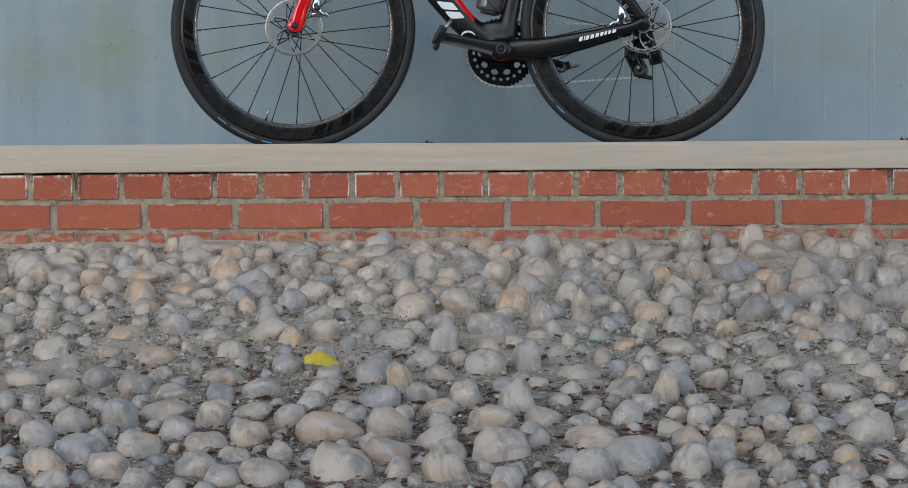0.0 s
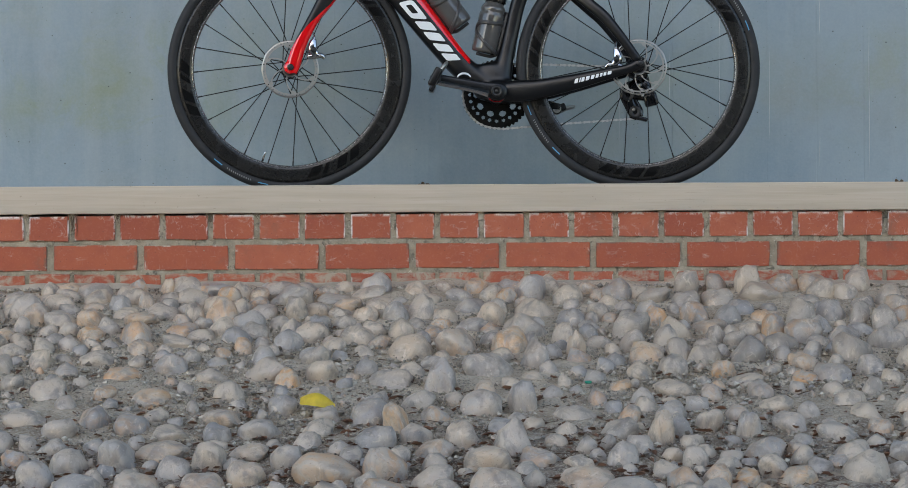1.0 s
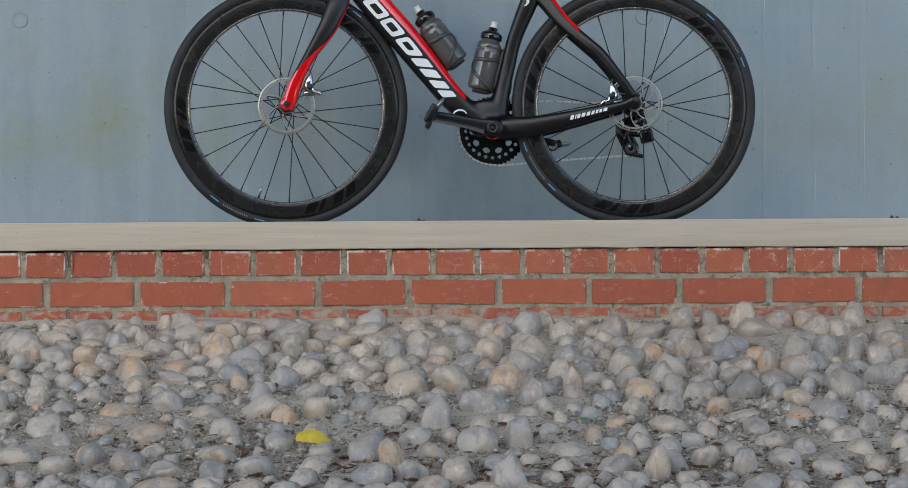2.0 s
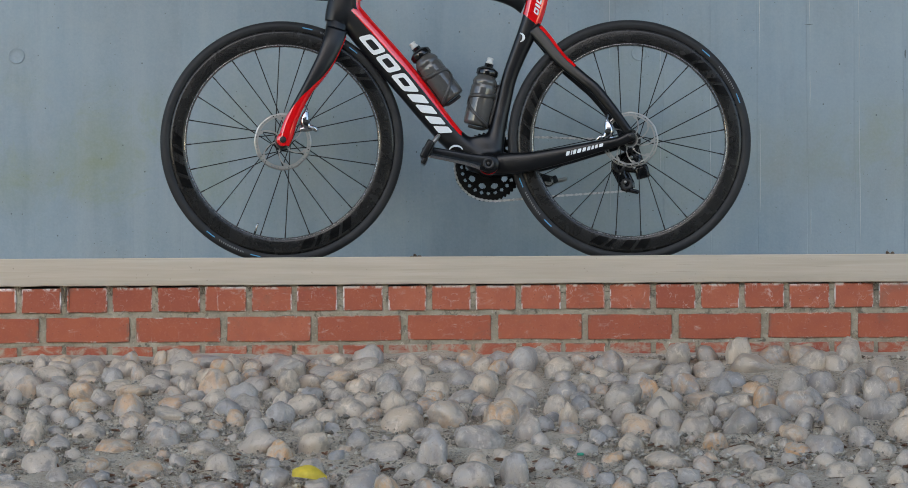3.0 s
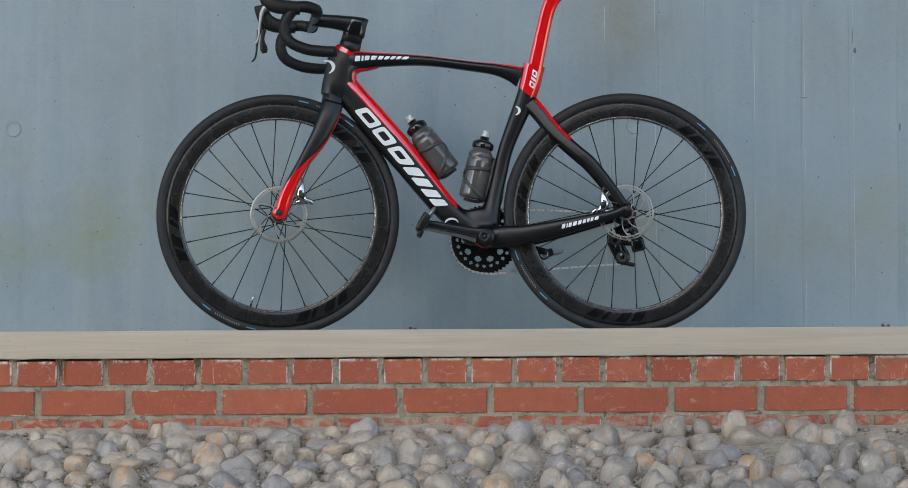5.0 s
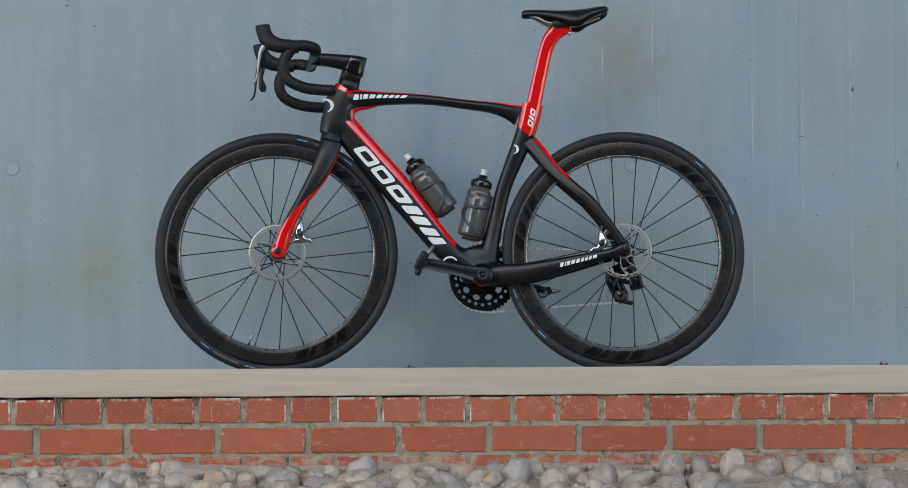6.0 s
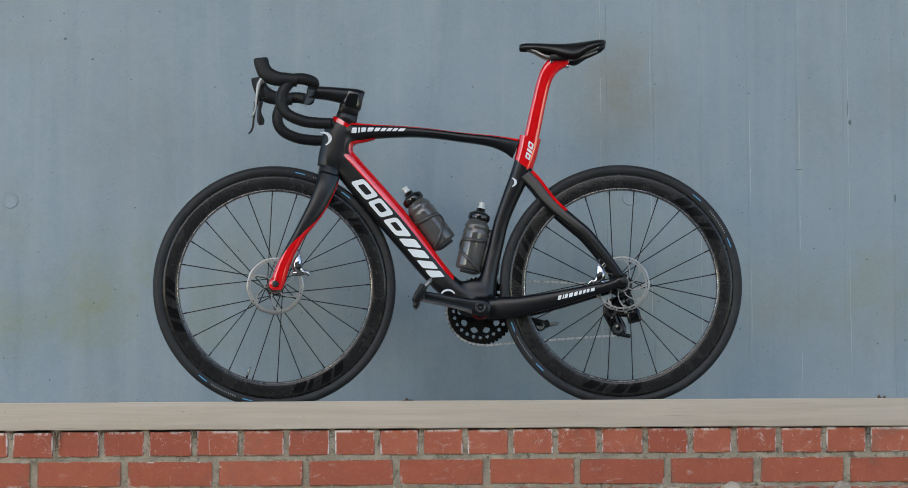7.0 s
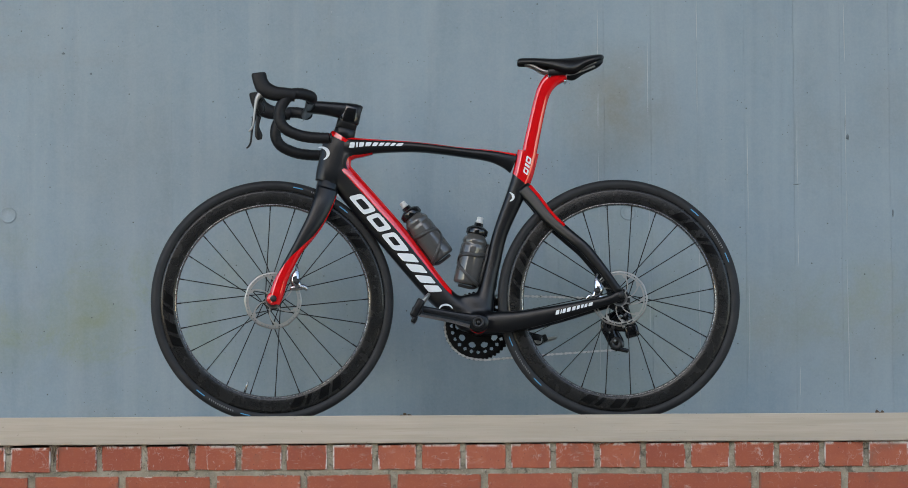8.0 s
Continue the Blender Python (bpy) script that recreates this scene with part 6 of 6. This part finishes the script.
lay_cobbles([(-0.954, 6.509, 0.067, 0.025, 0.8), (0.651, 6.509, 0.056, 0.027, 0), (-0.686, 6.508, 0.074, 0.022, 0), (-0.288, 6.506, 0.086, 0.035, 0), (0.312, 6.5, 0.059, 0.022, 0), (0.477, 6.497, 0.059, 0.046, 0), (0.858, 6.492, 0.062, 0.022, 0.1), (-0.589, 6.483, 0.071, 0.032, 0), (0.39, 6.482, 0.059, 0.043, 0), (0.763, 6.476, 0.085, 0.029, 0), (-0.236, 6.47, 0.056, 0.023, 0), (-0.837, 6.464, 0.081, 0.046, 0), (1.026, 6.462, 0.088, 0.045, 0), (-0.73, 6.446, 0.081, 0.023, 0), (-0.042, 6.443, 0.103, 0.051, 0.3), (0.094, 6.435, 0.088, 0.052, 0), (0.25, 6.413, 0.044, 0.055, 0.2), (-0.155, 6.395, 0.109, 0.043, 0)])
lay_cobbles([(0.504, 6.388, 0.058, 0.042, 0), (0.419, 6.383, 0.08, 0.035, 0), (0.559, 6.368, 0.075, 0.035, 0), (0.665, 6.368, 0.08, 0.05, 0), (0.918, 6.359, 0.094, 0.051, 0), (0.152, 6.318, 0.073, 0.053, 0.1), (-0.907, 6.282, 0.08, 0.026, 0), (-1.04, 6.245, 0.053, 0.039, 0), (0.597, 6.237, 0.064, 0.029, 0.8), (0.036, 6.22, 0.106, 0.046, 0), (-0.726, 6.21, 0.083, 0.042, 0.2), (0.848, 6.172, 0.086, 0.032, 0.1), (-0.493, 6.171, 0.097, 0.043, 0), (0.78, 6.163, 0.06, 0.021, 0.9), (0.641, 6.16, 0.082, 0.017, 0), (-0.827, 6.143, 0.082, 0.025, 0.8), (-0.614, 6.137, 0.075, 0.026, 0), (-0.195, 6.112, 0.096, 0.034, 0)])
lay_cobbles([(-0.436, 6.101, 0.059, 0.037, 0.9), (0.467, 6.085, 0.089, 0.023, 0), (-0.083, 6.074, 0.074, 0.07, 0.1), (0.66, 6.018, 0.058, 0.037, 0.1), (-0.853, 6.002, 0.058, 0.025, 0.7), (-0.98, 5.999, 0.08, 0.04, 0), (-0.739, 5.973, 0.087, 0.026, 0), (-0.128, 5.946, 0.076, 0.033, 0), (0.852, 5.945, 0.079, 0.032, 0), (0.684, 5.921, 0.075, 0.024, 0), (0.113, 5.912, 0.061, 0.062, 0), (0.016, 5.887, 0.089, 0.049, 0.1), (0.224, 5.835, 0.092, 0.028, 0), (-0.084, 5.828, 0.06, 0.031, 0.5), (-0.564, 5.821, 0.088, 0.025, 0.3), (-1.002, 5.817, 0.092, 0.032, 0), (0.595, 5.816, 0.057, 0.035, 0.2), (-0.228, 5.815, 0.085, 0.045, 0.1)])
lay_cobbles([(-0.848, 5.797, 0.078, 0.039, 0.4), (-0.755, 5.758, 0.074, 0.036, 0.4), (0.696, 5.746, 0.066, 0.037, 0), (0.515, 5.745, 0.056, 0.042, 0), (-0.166, 5.744, 0.059, 0.06, 0.7), (-0.911, 5.726, 0.077, 0.031, 0), (-0.472, 5.725, 0.09, 0.032, 0), (0.89, 5.714, 0.052, 0.028, 0.6), (-0.665, 5.711, 0.076, 0.027, 0), (0.604, 5.698, 0.059, 0.045, 0.1), (-0.56, 5.691, 0.059, 0.034, 0), (0.319, 5.69, 0.09, 0.035, 0), (0.793, 5.683, 0.09, 0.028, 0), (-0.123, 5.667, 0.072, 0.035, 0), (-0.023, 5.643, 0.075, 0.045, 0.1), (0.406, 5.641, 0.055, 0.06, 0.2), (-0.211, 5.627, 0.085, 0.04, 0), (-0.671, 5.597, 0.109, 0.026, 0)])
lay_cobbles([(-0.484, 5.584, 0.081, 0.025, 0.2), (0.086, 5.574, 0.074, 0.066, 0), (-0.759, 5.532, 0.081, 0.05, 0), (0.614, 5.527, 0.087, 0.038, 0.3), (0.798, 5.522, 0.08, 0.032, 0), (-0.559, 5.516, 0.074, 0.048, 0), (-0.859, 5.498, 0.074, 0.041, 0), (0.137, 5.487, 0.08, 0.032, 0.4), (0.034, 5.477, 0.106, 0.037, 0.2), (0.462, 5.462, 0.053, 0.037, 0), (-0.629, 5.449, 0.066, 0.038, 0), (-0.305, 5.428, 0.131, 0.042, 0), (-0.183, 5.419, 0.086, 0.055, 0.1), (-0.915, 5.414, 0.076, 0.043, 0), (0.622, 5.411, 0.066, 0.038, 0), (-0.475, 5.398, 0.075, 0.043, 0.2), (0.4, 5.393, 0.066, 0.027, 0), (0.805, 5.38, 0.098, 0.052, 0)])
lay_cobbles([(-0.564, 5.372, 0.085, 0.03, 0.3), (-0.087, 5.35, 0.097, 0.038, 0.1), (0.56, 5.344, 0.052, 0.025, 0.7), (0.661, 5.335, 0.084, 0.033, 0.2), (-0.69, 5.334, 0.091, 0.046, 0.2), (0.227, 5.333, 0.116, 0.033, 0.3), (-0.813, 5.318, 0.097, 0.045, 0), (0.495, 5.317, 0.058, 0.038, 0), (0.433, 5.313, 0.071, 0.036, 0.5), (-0.181, 5.257, 0.089, 0.039, 0), (0.045, 5.252, 0.108, 0.056, 0.2), (-0.868, 5.251, 0.077, 0.044, 0.5), (-0.735, 5.212, 0.082, 0.043, 0.3), (-0.566, 5.21, 0.082, 0.039, 0), (0.309, 5.197, 0.126, 0.051, 0), (-0.275, 5.163, 0.119, 0.052, 0), (-0.425, 5.155, 0.094, 0.037, 0.2), (-0.501, 5.151, 0.081, 0.032, 0)])
lay_cobbles([(0.418, 5.138, 0.075, 0.054, 0), (-0.843, 5.131, 0.069, 0.035, 0), (-0.062, 5.129, 0.087, 0.065, 0.2), (0.224, 5.126, 0.087, 0.051, 0)])


def thin(y):
    """The bed lies bare in a band across the middle of the bank."""
    return 0.30 * math.exp(-((y - 6.0) / 0.30) ** 2) - (0.04 if y > 6.35 else 0.0)


def free(x, y, r, slack):
    slack += thin(y)
    return all((x - a) ** 2 + ((y - b) * 0.9) ** 2 > ((r + c) * slack) ** 2 for a, b, c in laid)


# the rest of the bank is filled at random: singly where it lies open to view, joined beyond
loose = []
for tries, slack, lo, hi in ((5200, 1.03, 0.025, 0.041), (5000, 0.98, 0.018, 0.028), (1800, 1.00, 0.009, 0.015)):
    for _ in range(tries):
        x, y = cobble_rng.uniform(-1.95, 1.95), cobble_rng.uniform(4.45, 6.9)
        r = cobble_rng.uniform(lo, hi)
        if not free(x, y, r, slack):
            continue
        laid.append((x, y, r))
        height = r * cobble_rng.uniform(0.75, 1.3)
        loose.append((x, y, 2 * r, height))
inner = sorted(loose, key=lambda c: (abs(c[0]) > 1.25, c[1] < 5.2, -c[2]))
for x, y, width, height in inner[:62]:
    ob = new("cobble", cobble_rng.choice(COBBLES))
    ob.parent = ground
    ob.matrix_local = cobble_pose(x, y, width, height)
verts, faces = [], []
for x, y, width, height in inner[62:]:
    src = cobble_rng.choice(ROUGH)
    m = cobble_pose(x, y, width, height)
    base = len(verts)
    verts += [tuple(m @ v.co) for v in src.vertices]
    faces += [tuple(base + i for i in p.vertices) for p in src.polygons]
me = bpy.data.meshes.new("cobble_field")
me.from_pydata(verts, [], faces)
me.polygons.foreach_set("use_smooth", [True] * len(me.polygons))
me.materials.append(STONE)
field = new("cobble_field", me)
field.parent = ground
tagged(field, "smaller grey flint cobbles", kind="stuff")


# ---- grit, twigs and dead leaves between the cobbles ----
def scatter(name, count, material, make, label, seed, band):
    rng = random.Random(seed)
    verts, faces = [], []
    for _ in range(count):
        x = rng.uniform(-1.5, 1.5)
        y = min(max(rng.gauss(*band), 4.7), 7.05)
        v, f = make(rng)
        m = pose(x, y, ground_height(x, y) + rng.uniform(0.001, 0.007), rng.uniform(-15, 15) - 5, rng.uniform(-15, 15), rng.uniform(0, 360))
        base = len(verts)
        verts += [tuple(m @ Vector(p)) for p in v]
        faces += [tuple(base + i for i in q) for q in f]
    me = bpy.data.meshes.new(name)
    me.from_pydata(verts, [], faces)
    me.materials.append(material)
    return tagged(new(name, me), label, name.replace("_", " ").split()[-1], kind="stuff")


def grit(rng):
    s = rng.uniform(0.0013, 0.0040) * rng.choice((1, 1, 1, 1, 1.8, 2.6))
    v = [(s * rng.uniform(0.7, 1.2), 0, 0), (-s * rng.uniform(0.7, 1.2), 0, 0), (0, s, 0), (0, -s, 0), (0, 0, s * rng.uniform(0.4, 0.9)), (0, 0, -s)]
    return v, [(0, 2, 4), (2, 1, 4), (1, 3, 4), (3, 0, 4), (2, 0, 5), (1, 2, 5), (3, 1, 5), (0, 3, 5)]


def twig(rng):
    n, w = rng.uniform(0.015, 0.05), rng.uniform(0.0006, 0.0013)
    bend = rng.uniform(-0.012, 0.012)
    v = []
    for x, y, z in ((-n / 2, 0, 0), (0, bend, 0.004), (n / 2, 0, 0.002)):
        v += [(x, y - w, z), (x, y + w, z), (x, y, z + 1.6 * w)]
    return v, [(0, 1, 4, 3), (1, 2, 5, 4), (2, 0, 3, 5), (3, 4, 7, 6), (4, 5, 8, 7), (5, 3, 6, 8), (0, 2, 1), (6, 7, 8)]


def leaf(rng):
    s = rng.uniform(0.005, 0.016)
    c = rng.uniform(0.1, 0.6) * s
    v = [(-s, 0, 0), (-0.3 * s, 0.45 * s, c), (0.5 * s, 0.35 * s, c), (s, 0, 0.2 * c), (0.5 * s, -0.35 * s, c * 0.8), (-0.3 * s, -0.45 * s, c * 0.8), (0.1 * s, 0, -0.1 * c)]
    return v, [(0, 1, 6), (1, 2, 6), (2, 3, 6), (3, 4, 6), (4, 5, 6), (5, 0, 6)]


scatter("loose_grit", 30000, GRIT, grit, "pale loose grit between the cobbles", 3, (6.15, 0.55))
scatter("dry_twigs", 700, TWIG, twig, "thin brown dry twigs between the cobbles", 4, (5.7, 0.6))
scatter("dead_leaves", 3400, DRYLEAF, leaf, "brown crumpled dead leaves between the cobbles", 6, (5.35, 0.42))
